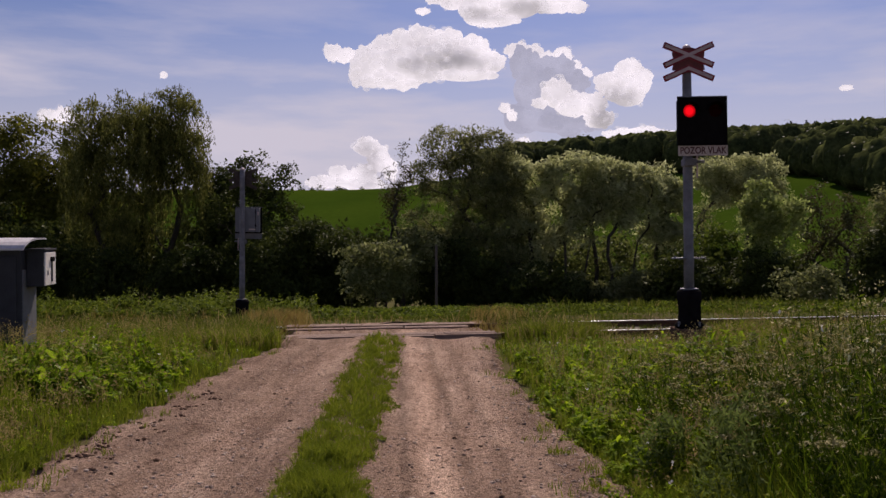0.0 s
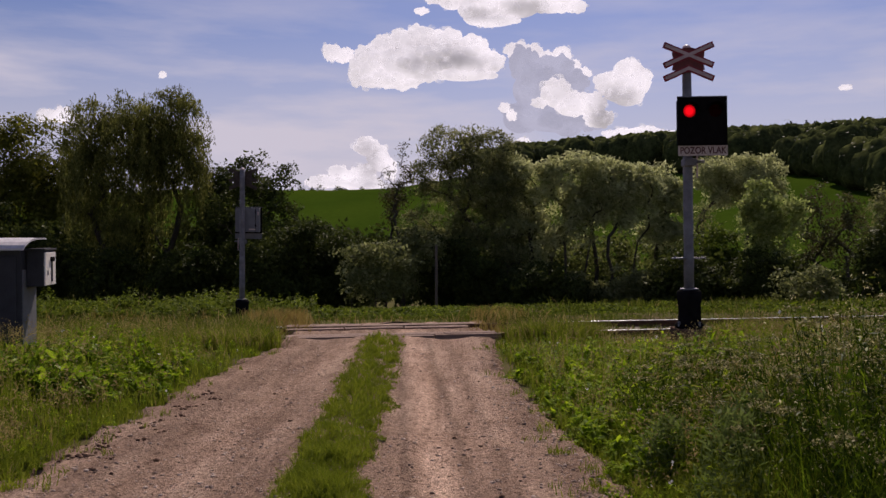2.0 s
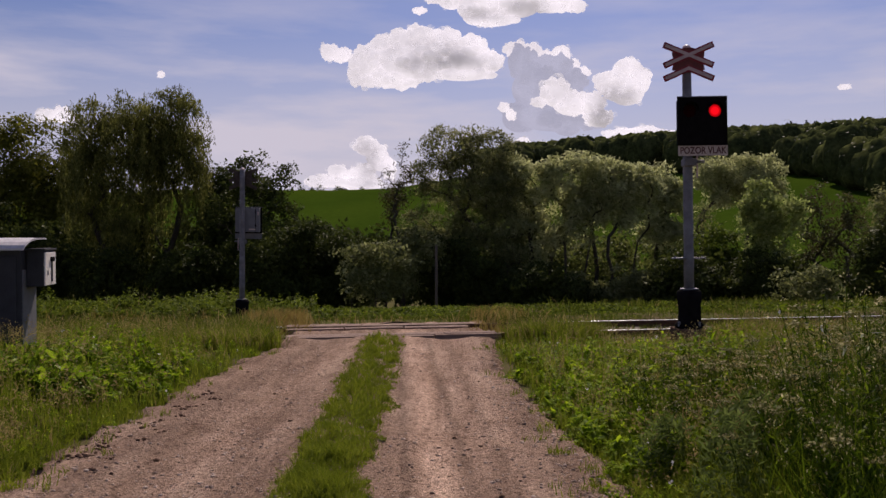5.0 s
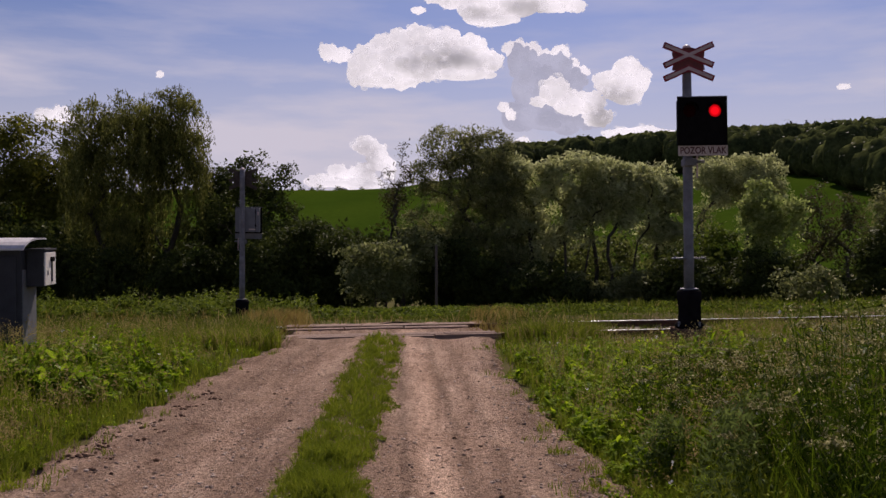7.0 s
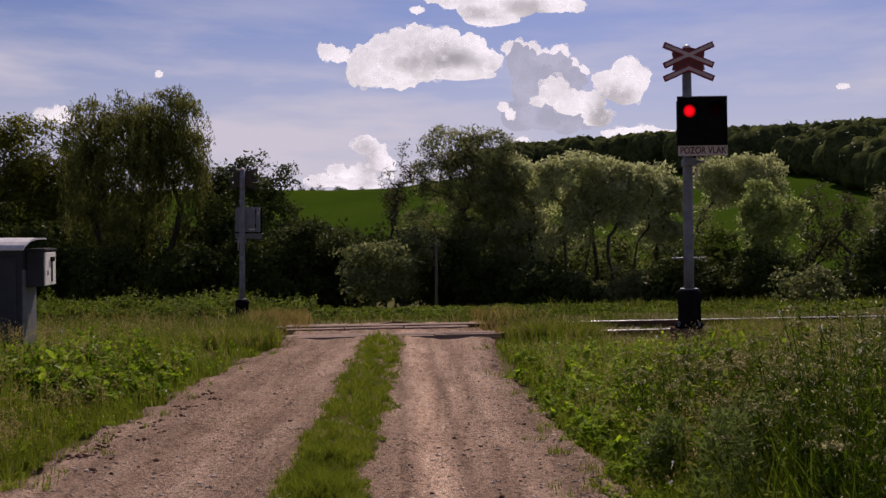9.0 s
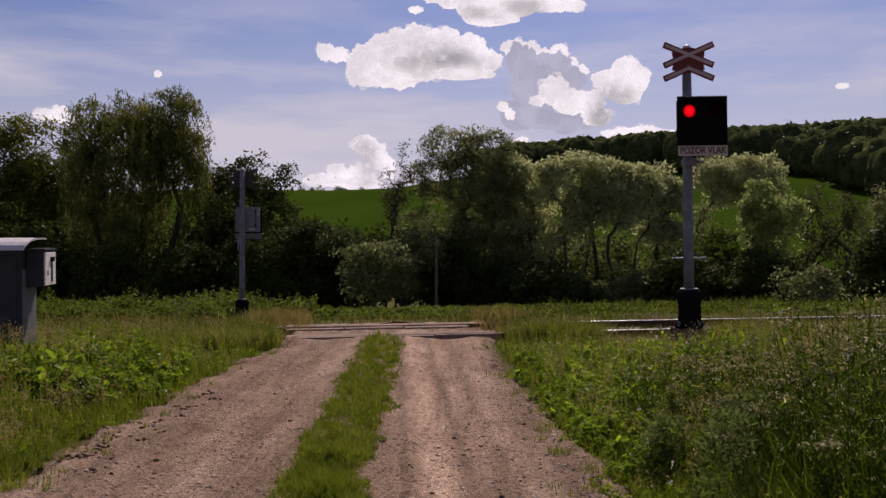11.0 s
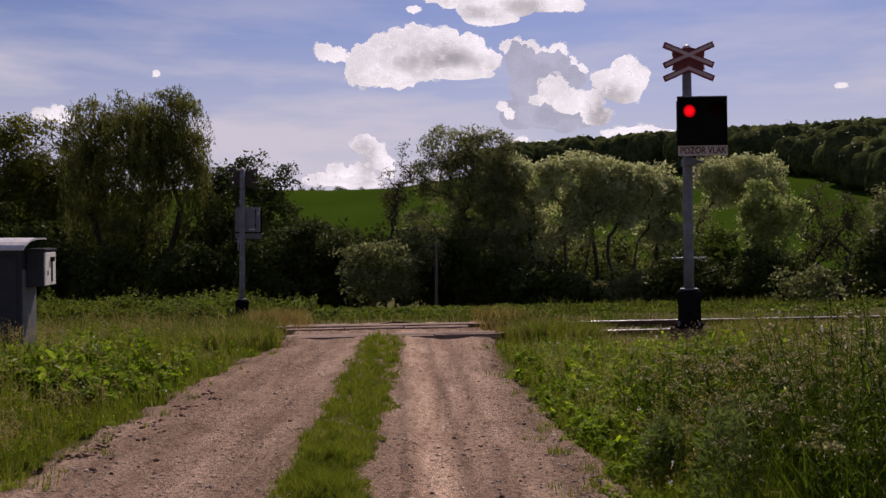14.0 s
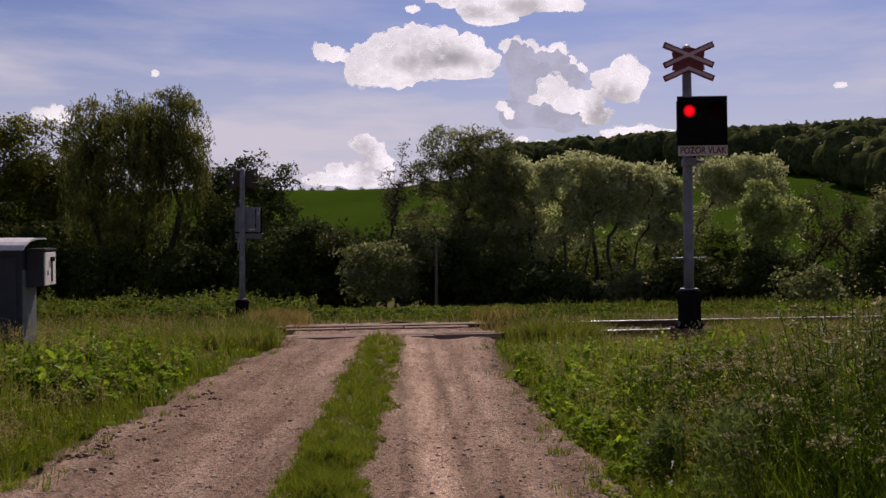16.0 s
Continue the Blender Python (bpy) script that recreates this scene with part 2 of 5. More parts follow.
L_GRASS = leaf_mat("meadow_grass_blade", (0.06, 0.086, 0.007), (0.135, 0.172, 0.014), (0.29, 0.315, 0.04), 0.5, scatter=0.5)
L_MEADOW = leaf_mat("far_meadow_blade", (0.034, 0.047, 0.006), (0.076, 0.10, 0.011), (0.19, 0.215, 0.032), 0.45, scatter=0.4)
L_LAWN = leaf_mat("short_green_grass_blade", (0.085, 0.115, 0.008), (0.155, 0.195, 0.014), (0.27, 0.30, 0.032), 0.5, scatter=0.45)
L_DRY = leaf_mat("dry_grass_blade", (0.18, 0.135, 0.05), (0.29, 0.225, 0.085), (0.45, 0.36, 0.17), 0.4, scatter=0.5)
L_SORREL = leaf_mat("reddish_dry_grass", (0.17, 0.105, 0.035), (0.25, 0.18, 0.055), (0.36, 0.30, 0.09), 0.45, scatter=0.5)
L_WEED = leaf_mat("broad_weed_leaf", (0.055, 0.095, 0.005), (0.18, 0.28, 0.010), (0.40, 0.51, 0.026), 0.6, 0.5, 0.06, scatter=0.5)
L_DOCK = leaf_mat("dock_leaf", (0.030, 0.06, 0.005), (0.13, 0.22, 0.011), (0.33, 0.44, 0.028), 0.55, 0.45, 0.12, scatter=0.5)
L_TALL = leaf_mat("tall_weed_leaf", (0.010, 0.022, 0.002), (0.038, 0.072, 0.004), (0.17, 0.24, 0.014), 0.45, 0.5, 0.08, scatter=0.6)
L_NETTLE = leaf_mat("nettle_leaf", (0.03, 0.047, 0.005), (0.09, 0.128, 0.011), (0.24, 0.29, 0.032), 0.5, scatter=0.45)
L_WORM = leaf_mat("grey_feathery_leaf", (0.05, 0.078, 0.020), (0.11, 0.15, 0.038), (0.21, 0.26, 0.07), 0.5)
L_FRESH = leaf_mat("light_green_leaf", (0.09, 0.115, 0.032), (0.27, 0.32, 0.095), (0.62, 0.65, 0.27), 0.6)
L_SEED = leaf_mat("pale_seed_head", (0.05, 0.056, 0.012), (0.155, 0.15, 0.042), (0.66, 0.60, 0.36), 0.5, scatter=0.6)
L_FLOWER = leaf_mat("white_flower_petal", (0.5, 0.48, 0.42), (0.65, 0.63, 0.57), (0.8, 0.78, 0.72), 0.4)

# ---- mesh helpers ----


def mesh_of(name, verts, faces, mat, smooth=False):
    """A mesh from arrays: verts (n, 3), faces (m, 3 or 4)."""
    verts, faces = np.asarray(verts, np.float32), np.asarray(faces, np.int32)
    me = bpy.data.meshes.new(name)
    k = faces.shape[1]
    me.vertices.add(len(verts))
    me.vertices.foreach_set("co", verts.ravel())
    me.loops.add(faces.size)
    me.loops.foreach_set("vertex_index", faces.ravel())
    me.polygons.add(len(faces))
    me.polygons.foreach_set("loop_start", np.arange(0, faces.size, k, dtype=np.int32))
    if smooth:
        me.polygons.foreach_set("use_smooth", np.ones(len(faces), bool))
    me.update(calc_edges=True)
    me.materials.append(mat)
    return me


def part(name, bm, material, parent=None, label="", smooth=False):
    me = bpy.data.meshes.new(name)
    if smooth:
        for f in bm.faces:
            f.smooth = True
    bm.to_mesh(me)
    bm.free()
    me.materials.append(material)
    ob = new(name, me)
    if parent:
        ob.parent = parent
    if label:
        ob["label"] = label
    return ob


def empty(name, m, label, category, group="", kind=""):
    ob = new(name)
    ob.empty_display_size = 0.2
    ob.matrix_basis = m
    return tagged(ob, label, category, group, kind)


def add_box(bm, cx, cy, cz, sx, sy, sz, bevel=0.0, m=None):
    r = bmesh.ops.create_cube(bm, size=1.0)
    vs = r["verts"]
    bmesh.ops.scale(bm, vec=(sx, sy, sz), verts=vs)
    bmesh.ops.translate(bm, vec=(cx, cy, cz), verts=vs)
    if bevel:
        es = list({e for v in vs for e in v.link_edges})
        r = bmesh.ops.bevel(bm, geom=es, offset=bevel, segments=2, affect="EDGES", profile=0.6)
        vs = list({v for f in r["faces"] for v in f.verts} | {v for v in vs if v.is_valid})
    if m is not None:
        bmesh.ops.transform(bm, matrix=m, verts=[v for v in vs if v.is_valid])
    return bm


def box_bm(*a, **k):
    return add_box(bmesh.new(), *a, **k)


def lathe(bm, rings, seg=16, cx=0.0, cy=0.0):
    """A turned shape from (radius, height) rings, closed at both ends."""
    rows = []
    for r, z in rings:
        rows.append([bm.verts.new((cx + r * math.cos(2 * math.pi * i / seg), cy + r * math.sin(2 * math.pi * i / seg), z)) for i in range(seg)])
    for a, b in zip(rows, rows[1:]):
        for i in range(seg):
            bm.faces.new((a[i], a[(i + 1) % seg], b[(i + 1) % seg], b[i]))
    bm.faces.new(rows[0][::-1])
    bm.faces.new(rows[-1])
    return bm


def prism(bm, pts, y0, y1):
    """A plate with the outline pts in x and z, from y0 to y1."""
    a = [bm.verts.new((x, y0, z)) for x, z in pts]
    b = [bm.verts.new((x, y1, z)) for x, z in pts]
    n = len(pts)
    bm.faces.new(a)
    bm.faces.new(b[::-1])
    for i in range(n):
        bm.faces.new((a[i], b[i], b[(i + 1) % n], a[(i + 1) % n]))
    bmesh.ops.recalc_face_normals(bm, faces=bm.faces)
    return bm


def smoothstep(a, b, x):
    t = np.clip((x - a) / (b - a), 0, 1)
    return t * t * (3 - 2 * t)


def wave_noise(x, y, size, seed=0):
    """A soft uneven field of about -1..1 whose bumps are about size metres wide."""
    r = np.random.RandomState(seed)
    s = np.zeros(np.broadcast(x, y).shape)
    for _ in range(7):
        a, p, k = r.uniform(0, 2 * math.pi), r.uniform(0, 2 * math.pi), 2 * math.pi / size * r.uniform(0.6, 1.7)
        s = s + np.sin(k * (math.cos(a) * x + math.sin(a) * y) + p)
    return s / 3.5


# ---- the lie of the land ----
TRACK_TURN = 10.3
TRACK = Vector((-0.9, 14.35, 0.0))
T_U = Vector((math.cos(radians(TRACK_TURN)), math.sin(radians(TRACK_TURN)), 0))
T_V = Vector((-math.sin(radians(TRACK_TURN)), math.cos(radians(TRACK_TURN)), 0))


def across(x, y):
    return (x - TRACK.x) * T_V.x + (y - TRACK.y) * T_V.y


def along(x, y):
    return (x - TRACK.x) * T_U.x + (y - TRACK.y) * T_U.y


def road_left(y):
    return np.interp(y, [3, 5.6, 7.7, 12.6, 15, 20], [-3.1, -2.92, -2.74, -2.5, -2.45, -2.6])


def road_right(y):
    return np.interp(y, [3, 5.3, 7.5, 13.3, 15, 20], [1.3, 1.1, 0.9, 0.7, 0.75, 0.9])


CREST_T = [-2.0, -0.2, -0.06, 0.06, 0.09, 0.21, 0.34, 0.52, 1.0, 3.0]
CREST_E = [0.05, 0.0553, 0.058, 0.078, 0.085, 0.096, 0.109, 0.119, 0.125, 0.1]
CREST_Y = [240, 250, 270, 330, 350, 430, 500, 540, 560, 500]


def ground_z(x, y):
    x, y = np.asarray(x, float), np.asarray(y, float)
    v = across(x, y)
    z = 0.035 * wave_noise(x, y, 1.7, 3) + 0.05 * wave_noise(x, y, 5.0, 5)
    z = z * smoothstep(0.0, 0.9, np.maximum(road_left(y) - x, x - road_right(y)))
    z = z + 0.10 * smoothstep(1.2, 3.0, x) * (1 - smoothstep(-3.2, -1.6, v)) + 0.08 * smoothstep(-2.8, -5, x) * (1 - smoothstep(-3.2, -1.6, v))
    z = z - 0.12 * (1 - smoothstep(-0.45, -0.15, np.maximum(road_left(y) - x, x - road_right(y)))) * (1 - smoothstep(14.5, 17, y))
    z = z - 0.09 * smoothstep(-1.9, -1.2, v) * (1 - smoothstep(1.2, 1.9, v)) - 0.04
    z = z - 0.30 * smoothstep(2.0, 6.0, v)
    z = z - 0.24 * smoothstep(6.5, 11.0, v) * smoothstep(-7.0, -3.0, x)
    z = z - 1.7 * smoothstep(10.5, 20.0, v)
    # the far hill: field in the middle, wood on its shoulder
    t = x / np.maximum(y, 1.0)
    e, yc = np.interp(t, CREST_T, CREST_E), np.interp(t, CREST_T, CREST_Y)
    zc = 1.6 + e * yc
    s = np.clip((y - 52) / (yc - 52), 0, None)
    rise = np.where(s < 1, s * (1.12 - 0.12 * s), 1 - 0.25 * (s - 1))
    hill = (zc + 2.0) * np.maximum(rise, -0.3)
    hill = hill + 0.5 * wave_noise(x, y, 70, 8) * smoothstep(60, 140, y)
    return z + np.where(y > 52, hill, 0)


def grid_mesh(name, xs, ys, zf, mat):
    X, Y = np.meshgrid(xs, ys)
    Z = zf(X, Y)
    v = np.stack([X, Y, Z], -1).reshape(-1, 3)
    i = np.arange(len(xs) * len(ys)).reshape(len(ys), len(xs))
    f = np.stack([i[:-1, :-1], i[:-1, 1:], i[1:, 1:], i[1:, :-1]], -1).reshape(-1, 4)
    return mesh_of(name, v, f, mat, True)


def spread(near, far, step, k):
    """Coordinates from near outwards to far, in steps that grow."""
    out, p = [], near
    while p < far:
        out.append(p)
        p += step
        step *= k
    return out + [far]


def build_ground():
    right = spread(8.0, 2600.0, 0.3, 1.14)
    left = spread(8.0, 2600.0, 0.3, 1.14)
    xs = np.array([-p for p in left[::-1]] + list(np.arange(-7.8, 7.9, 0.19)) + right)
    ys = np.array([-p for p in spread(4.0, 900.0, 0.5, 1.3)[::-1]] + list(np.arange(-3.5, 20, 0.19)) + spread(20.0, 60, 0.3, 1.03)
                  + spread(61.0, 900.0, 2.0, 1.035) + [1100, 1500, 2200, 3000])
    me = grid_mesh("ground", xs, ys, ground_z, M_SOIL)
    me.materials.append(M_FIELD)
    c = np.zeros(len(me.polygons) * 3, np.float32)
    me.polygons.foreach_get("center", c)
    c = c.reshape(-1, 3)
    me.polygons.foreach_set("material_index", (c[:, 1] > 55).astype(np.int32))
    return tagged(new("ground", me), "grassy verge soil running out to a green crop hillside", "ground", kind="structure")


def road_z(x, y):
    w = 0.5 * (road_left(y) + road_right(y))
    d = x - w
    z = 0.010 + 0.012 * wave_noise(x, y, 0.9, 11) + 0.006 * wave_noise(x, y, 0.22, 12)
    z = z + 0.022 * smoothstep(12.2, 13.1, y)
    rut = np.exp(-((np.abs(d) - 0.95) / 0.32) ** 2)
    z = z - 0.035 * rut + 0.03 * np.exp(-(d / 0.3) ** 2)
    z = z - 0.02 * np.exp(-((d - 0.85 - 0.05 * np.sin(y * 0.7)) / 0.07) ** 2) * (0.8 + 0.2 * np.sin(y * 31))
    rag = 0.13 * wave_noise(x * 0.2, y, 0.8, 14) + 0.06 * wave_noise(x, y, 0.25, 15)
    edge = np.minimum(x - road_left(y), road_right(y) - x) + rag
    return z - 0.16 * (1 - smoothstep(-0.25, 0.1, edge)) + 0.0


def build_road():
    xs, ys = np.arange(-3.7, 1.95, 0.045), np.concatenate([np.arange(2.0, 9, 0.045), np.arange(9, 13.35, 0.07)])
    me = grid_mesh("dirt_road", xs, ys, road_z, M_DIRT)
    # the part under the camera and behind it
    road = tagged(new("road", me), "dry rutted dirt road with loose gravel and a grassy middle", "dirt road", kind="structure")
    ys2 = np.concatenate([np.arange(-40, 2.0, 0.5), [2.02]])
    tagged(new("road", grid_mesh("dirt_road_behind", np.arange(-3.7, 1.95, 0.15), ys2, road_z, M_DIRT)), "dry dirt road running on behind", "dirt road", kind="structure")
    far = np.arange(15.6, 24, 0.12)
    tagged(new("road", grid_mesh("dirt_road_beyond", np.arange(-3.4, 1.6, 0.12), far,
                                 lambda x, y: road_z(x, y) - 0.03 - 0.30 * smoothstep(2, 6, across(x, y)) - 0.5 * smoothstep(15.9, 16.9, y + 0.4 * wave_noise(x, y, 1.5, 4)), M_DIRT)),
           "worn dirt beyond the rails, fading into grass", "dirt road", kind="structure")
    return road


build_ground()
build_road()

# ---- railway ----
TM = pose(TRACK.x, TRACK.y, 0, 0, 0, TRACK_TURN)
RAIL_V = 0.753
RAIL_TOP = 0.035


def build_track():
    track = empty("railway_track", TM, "single railway track with rusty rails and worn shiny heads", "railway track")
    for s in (-1, 1):
        bm = bmesh.new()
        c = s * RAIL_V
        prof = [(-0.062, -0.11), (0.062, -0.11), (0.062, -0.098), (0.012, -0.085), (0.009, -0.02), (0.034, -0.012), (0.034, 0.022), (-0.034, 0.022), (-0.034, -0.012), (-0.009, -0.02), (-0.012, -0.085), (-0.062, -0.098)]
        rows = []
        for u in (-70.0, -20.0, -8.0, 0.0, 8.0, 20.0, 90.0):
            rows.append([bm.verts.new((u, c + a, RAIL_TOP - 0.03 + b)) for a, b in prof])
        for p, q in zip(rows, rows[1:]):
            for i in range(len(prof)):
                j = (i + 1) % len(prof)
                bm.faces.new((p[i], q[i], q[j], p[j]))
        bm.faces.new(rows[0])
        bm.faces.new(rows[-1][::-1])
        bmesh.ops.recalc_face_normals(bm, faces=bm.faces)
        rail = part("rail", bm, M_RAIL_SIDE, track, "rusty brown steel rail")
        for u0, u1 in ((-70.0, -1.8), (2.9, 90.0)):
            part("rail_head", box_bm((u0 + u1) / 2, c, RAIL_TOP - 0.003, u1 - u0, 0.066, 0.012, 0.004), M_RAIL_TOP, rail, "polished bright rail head")
    sleeper = None
    rng = random.Random(4)
    for i in range(-24, 40):
        if sleeper is None:
            me = bpy.data.meshes.new("sleeper")
            bm = box_bm(0, 0, 0, 0.24, 2.5, 0.15, 0.015)
            bm.to_mesh(me)
            bm.free()
            me.materials.append(M_SLEEPER)
            sleeper = me
        o = new("sleeper", sleeper)
        o.parent = track
        o.matrix_basis = pose(i * 0.62 + rng.uniform(-0.03, 0.03), rng.uniform(-0.03, 0.03), RAIL_TOP - 0.215, 0, 0, rng.uniform(-1, 1))


def build_ballast():
    us, vs = np.arange(-30, 60, 0.12), np.arange(-1.9, 1.91, 0.08)
    U, V = np.meshgrid(us, vs)
    Z = -0.09 + 0.02 * wave_noise(U, V, 0.3, 2) + 0.015 * wave_noise(U, V, 0.12, 6) - 0.25 * smoothstep(1.5, 1.9, np.abs(V))
    P = np.stack([U, V, Z], -1).reshape(-1, 3)
    i = np.arange(U.size).reshape(U.shape)
    f = np.stack([i[:-1, :-1], i[:-1, 1:], i[1:, 1:], i[1:, :-1]], -1).reshape(-1, 4)
    ob = new("ballast", mesh_of("ballast", P, f, M_BALLAST, True))
    ob.matrix_basis = TM
    tagged(ob, "rust-stained stone ballast under the rails", "ballast", kind="structure")


def build_crossing():
    """Old planks laid beside and between the rails where the dirt road crosses."""
    deck = empty("level_crossing_deck", TM, "worn timber plank crossing deck level with the rails", "crossing deck")
    rng = random.Random(12)
    spans = [(-0.875, 0.13, 0.004), (-0.50, 0.22, -0.006), (0.50, 0.22, -0.01), (1.0, 0.24, -0.012)]
    for v, w, dz in spans:
        u = -1.75
        while u < 1.62:
            ln = rng.uniform(0.95, 1.5)
            ln = min(ln, 1.72 - u)
            if ln < 0.3:
                break
            bm = bmesh.new()
            add_box(bm, 0, 0, 0, ln - 0.02, w, 0.10, 0.012)
            for p in bm.verts:
                p.co.z += 0.008 * noise.noise(p.co * 3 + Vector((u, v, 0)))
                p.co.y += 0.012 * noise.noise(p.co * 2 + Vector((v, u, 3)))
            o = part("plank", bm, M_TIMBER, deck)
            o.matrix_basis = pose(u + ln / 2, v, RAIL_TOP - 0.052 + dz + rng.uniform(-0.008, 0.006), rng.uniform(-1.5, 1.5), rng.uniform(-0.5, 0.5), rng.uniform(-0.6, 0.6))
            u += ln
    # trodden gravel between the planks
    us, vs = np.arange(-1.8, 1.75, 0.05), np.arange(-0.38, 0.381, 0.04)
    U, V = np.meshgrid(us, vs)
    Z = RAIL_TOP - 0.038 + 0.010 * wave_noise(U, V, 0.25, 2) + 0.006 * wave_noise(U, V, 0.09, 6) - 0.2 * smoothstep(1.6, 1.75, np.abs(U)) - 0.1 * smoothstep(0.35, 0.38, np.abs(V))
    i = np.arange(U.size).reshape(U.shape)
    f = np.stack([i[:-1, :-1], i[:-1, 1:], i[1:, 1:], i[1:, :-1]], -1).reshape(-1, 4)
    o = new("gravel_fill", mesh_of("gravel_fill", np.stack([U, V, Z], -1).reshape(-1, 3), f, M_DIRT, True))
    o.parent = deck
    o["label"] = "trodden gravel between the rails"


build_ballast()
build_track()
build_crossing()

# ---- warning signals ----


def text_mesh(body, size, mat):
    cu = bpy.data.curves.new("lettering", "FONT")
    cu.body, cu.size, cu.align_x, cu.align_y, cu.extrude = body, size, "CENTER", "CENTER", 0.0015
    cu.offset = size * 0.018
    tmp = new("lettering_curve", cu)
    bpy.context.view_layer.update()
    me = bpy.data.meshes.new_from_object(tmp.evaluated_get(bpy.context.evaluated_depsgraph_get()))
    bpy.data.objects.remove(tmp)
    bpy.data.curves.remove(cu)
    me.materials.clear()
    me.materials.append(mat)
    return me


def bar_pts(x0, z0, x1, z1, w):
    d = Vector((x1 - x0, z1 - z0)).normalized()
    n = Vector((-d.y, d.x)) * (w / 2)
    return [(x0 + n.x, z0 + n.y), (x0 - n.x, z0 - n.y), (x1 - n.x, z1 - n.y), (x1 + n.x, z1 + n.y)]


def warning_signal(m, label, box_dx, box_z, cross_z, top_z, facing_us):
    """A level crossing signal: base, pole, lamp box, plate and double warning cross. Its front looks along -y."""
    s = empty("crossing_signal", m, label, "railway signal", "crossing signals")
    part("foundation", box_bm(0, 0.0, 0.12, 0.42, 0.42, 0.5, 0.02), M_CLOD, s, "earth-stained buried foundation block")
    base = part("pedestal", lathe(bmesh.new(), [(0.20, 0.37), (0.20, 0.41), (0.155, 0.45), (0.150, 0.60), (0.165, 0.80), (0.168, 0.86), (0.12, 0.89)], 12), M_CAST, s, "black cast iron pedestal", True)
    for a in range(4):
        x, y = 0.185 * math.cos(a * math.pi / 2 + 0.5), 0.185 * math.sin(a * math.pi / 2 + 0.5)
        part("bolt", lathe(bmesh.new(), [(0.018, 0.40), (0.018, 0.455), (0.008, 0.465)], 6, x, y), M_STEEL, base)
    part("pedestal_door", box_bm(0.03, -0.158, 0.62, 0.16, 0.02, 0.26, 0.006), M_CAST, base)
    part("pole", lathe(bmesh.new(), [(0.068, 0.85), (0.068, 1.3), (0.066, 1.32), (0.060, top_z - 0.25), (0.058, top_z - 0.02)], 16), M_STEEL, s, "grey galvanised steel pole", True)
    part("pole_cap", lathe(bmesh.new(), [(0.064, top_z - 0.03), (0.064, top_z - 0.01), (0.045, top_z + 0.02), (0.012, top_z + 0.035)], 16), M_WHITE, s, "small white pole cap", True)
    part("flange", lathe(bmesh.new(), [(0.09, 0.885), (0.125, 0.89), (0.125, 0.905), (0.09, 0.91)], 16), M_STEEL, s)
    if facing_us:
        col = part("collar_plate", box_bm(0, 0, 1.315, 0.44, 0.12, 0.022, 0.006), M_STEEL, s, "flat grey steel collar plate")
        for x in (-0.18, 0.18):
            part("bolt", lathe(bmesh.new(), [(0.012, 1.322), (0.012, 1.345)], 6, x, 0.0), M_STEEL, col)
    # lamp box
    h, d = 0.635, 0.20
    y0 = -0.11 - d
    box = part("lamp_box", box_bm(box_dx, y0 + d / 2 + 0.03, box_z + h / 2, h - 0.05, d - 0.06, h - 0.05, 0.012), M_BLACK if facing_us else M_GREYBOX, s,
               "black lamp housing" if facing_us else "grey steel back of the lamp housing")
    lx = box_dx
    # shield in front with two round openings
    bm = bmesh.new()
    zl = box_z + h - 0.185
    cell = h / 2
    for k in (-1, 1):
        cx = lx + k * h * 0.265
        ring, rim, seg = [], [], 24
        half_x0, half_x1 = (lx - h / 2, lx) if k < 0 else (lx, lx + h / 2)
        z0, z1 = zl - 0.18, box_z + h
        for i in range(seg):
            a = 2 * math.pi * i / seg
            ca, sa = math.cos(a), math.sin(a)
            ring.append(bm.verts.new((cx + 0.084 * ca, y0, zl + 0.084 * sa)))
            tx = ((half_x1 - cx) if ca > 0 else (cx - half_x0)) / max(abs(ca), 1e-6)
            tz = ((z1 - zl) if sa > 0 else (zl - z0)) / max(abs(sa), 1e-6)
            t = min(tx, tz)
            rim.append(bm.verts.new((cx + t * ca, y0, zl + t * sa)))
        for i in range(seg):
            j = (i + 1) % seg
            bm.faces.new((ring[i], rim[i], rim[j], ring[j]))
        corners = [(half_x0, z0), (half_x1, z0), (half_x1, z1), (half_x0, z1)]
        for px, pz in corners:
            near = sorted(rim, key=lambda v: (v.co.x - px) ** 2 + (v.co.z - pz) ** 2)[:2]
            c = bm.verts.new((px, y0, pz))
            bm.faces.new((near[0], near[1], c))
    add_box(bm, lx, y0 + 0.002, (box_z + zl - 0.18) / 2, h, 0.004, zl - 0.18 - box_z)
    bmesh.ops.recalc_face_normals(bm, faces=bm.faces)
    shield = part("shield", bm, M_BLACK, s, "square black shield")
    for dx, dz, sx, sz in ((0, h / 2, h + 0.02, 0.014), (0, -h / 2, h + 0.02, 0.014), (-h / 2, 0, 0.014, h), (h / 2, 0, 0.014, h)):
        part("rim", box_bm(lx + dx, y0 + 0.012, box_z + h / 2 + dz, sx, 0.045, sz, 0.003), M_STEEL if dz > 0 else M_BLACK, shield)
    for k in (-1, 1):
        cx = lx + k * h * 0.265
        bm = bmesh.new()
        rows = []
        for r, yy in ((0.088, 0.0), (0.086, 0.028), (0.07, 0.036), (0.0005, 0.04)):
            rows.append([bm.verts.new((cx + r * math.cos(2 * math.pi * i / 24), y0 + yy + 0.001, zl + r * math.sin(2 * math.pi * i / 24))) for i in range(24)])
        for a, b in zip(rows, rows[1:]):
            for i in range(24):
                bm.faces.new((a[i], b[i], b[(i + 1) % 24], a[(i + 1) % 24]))
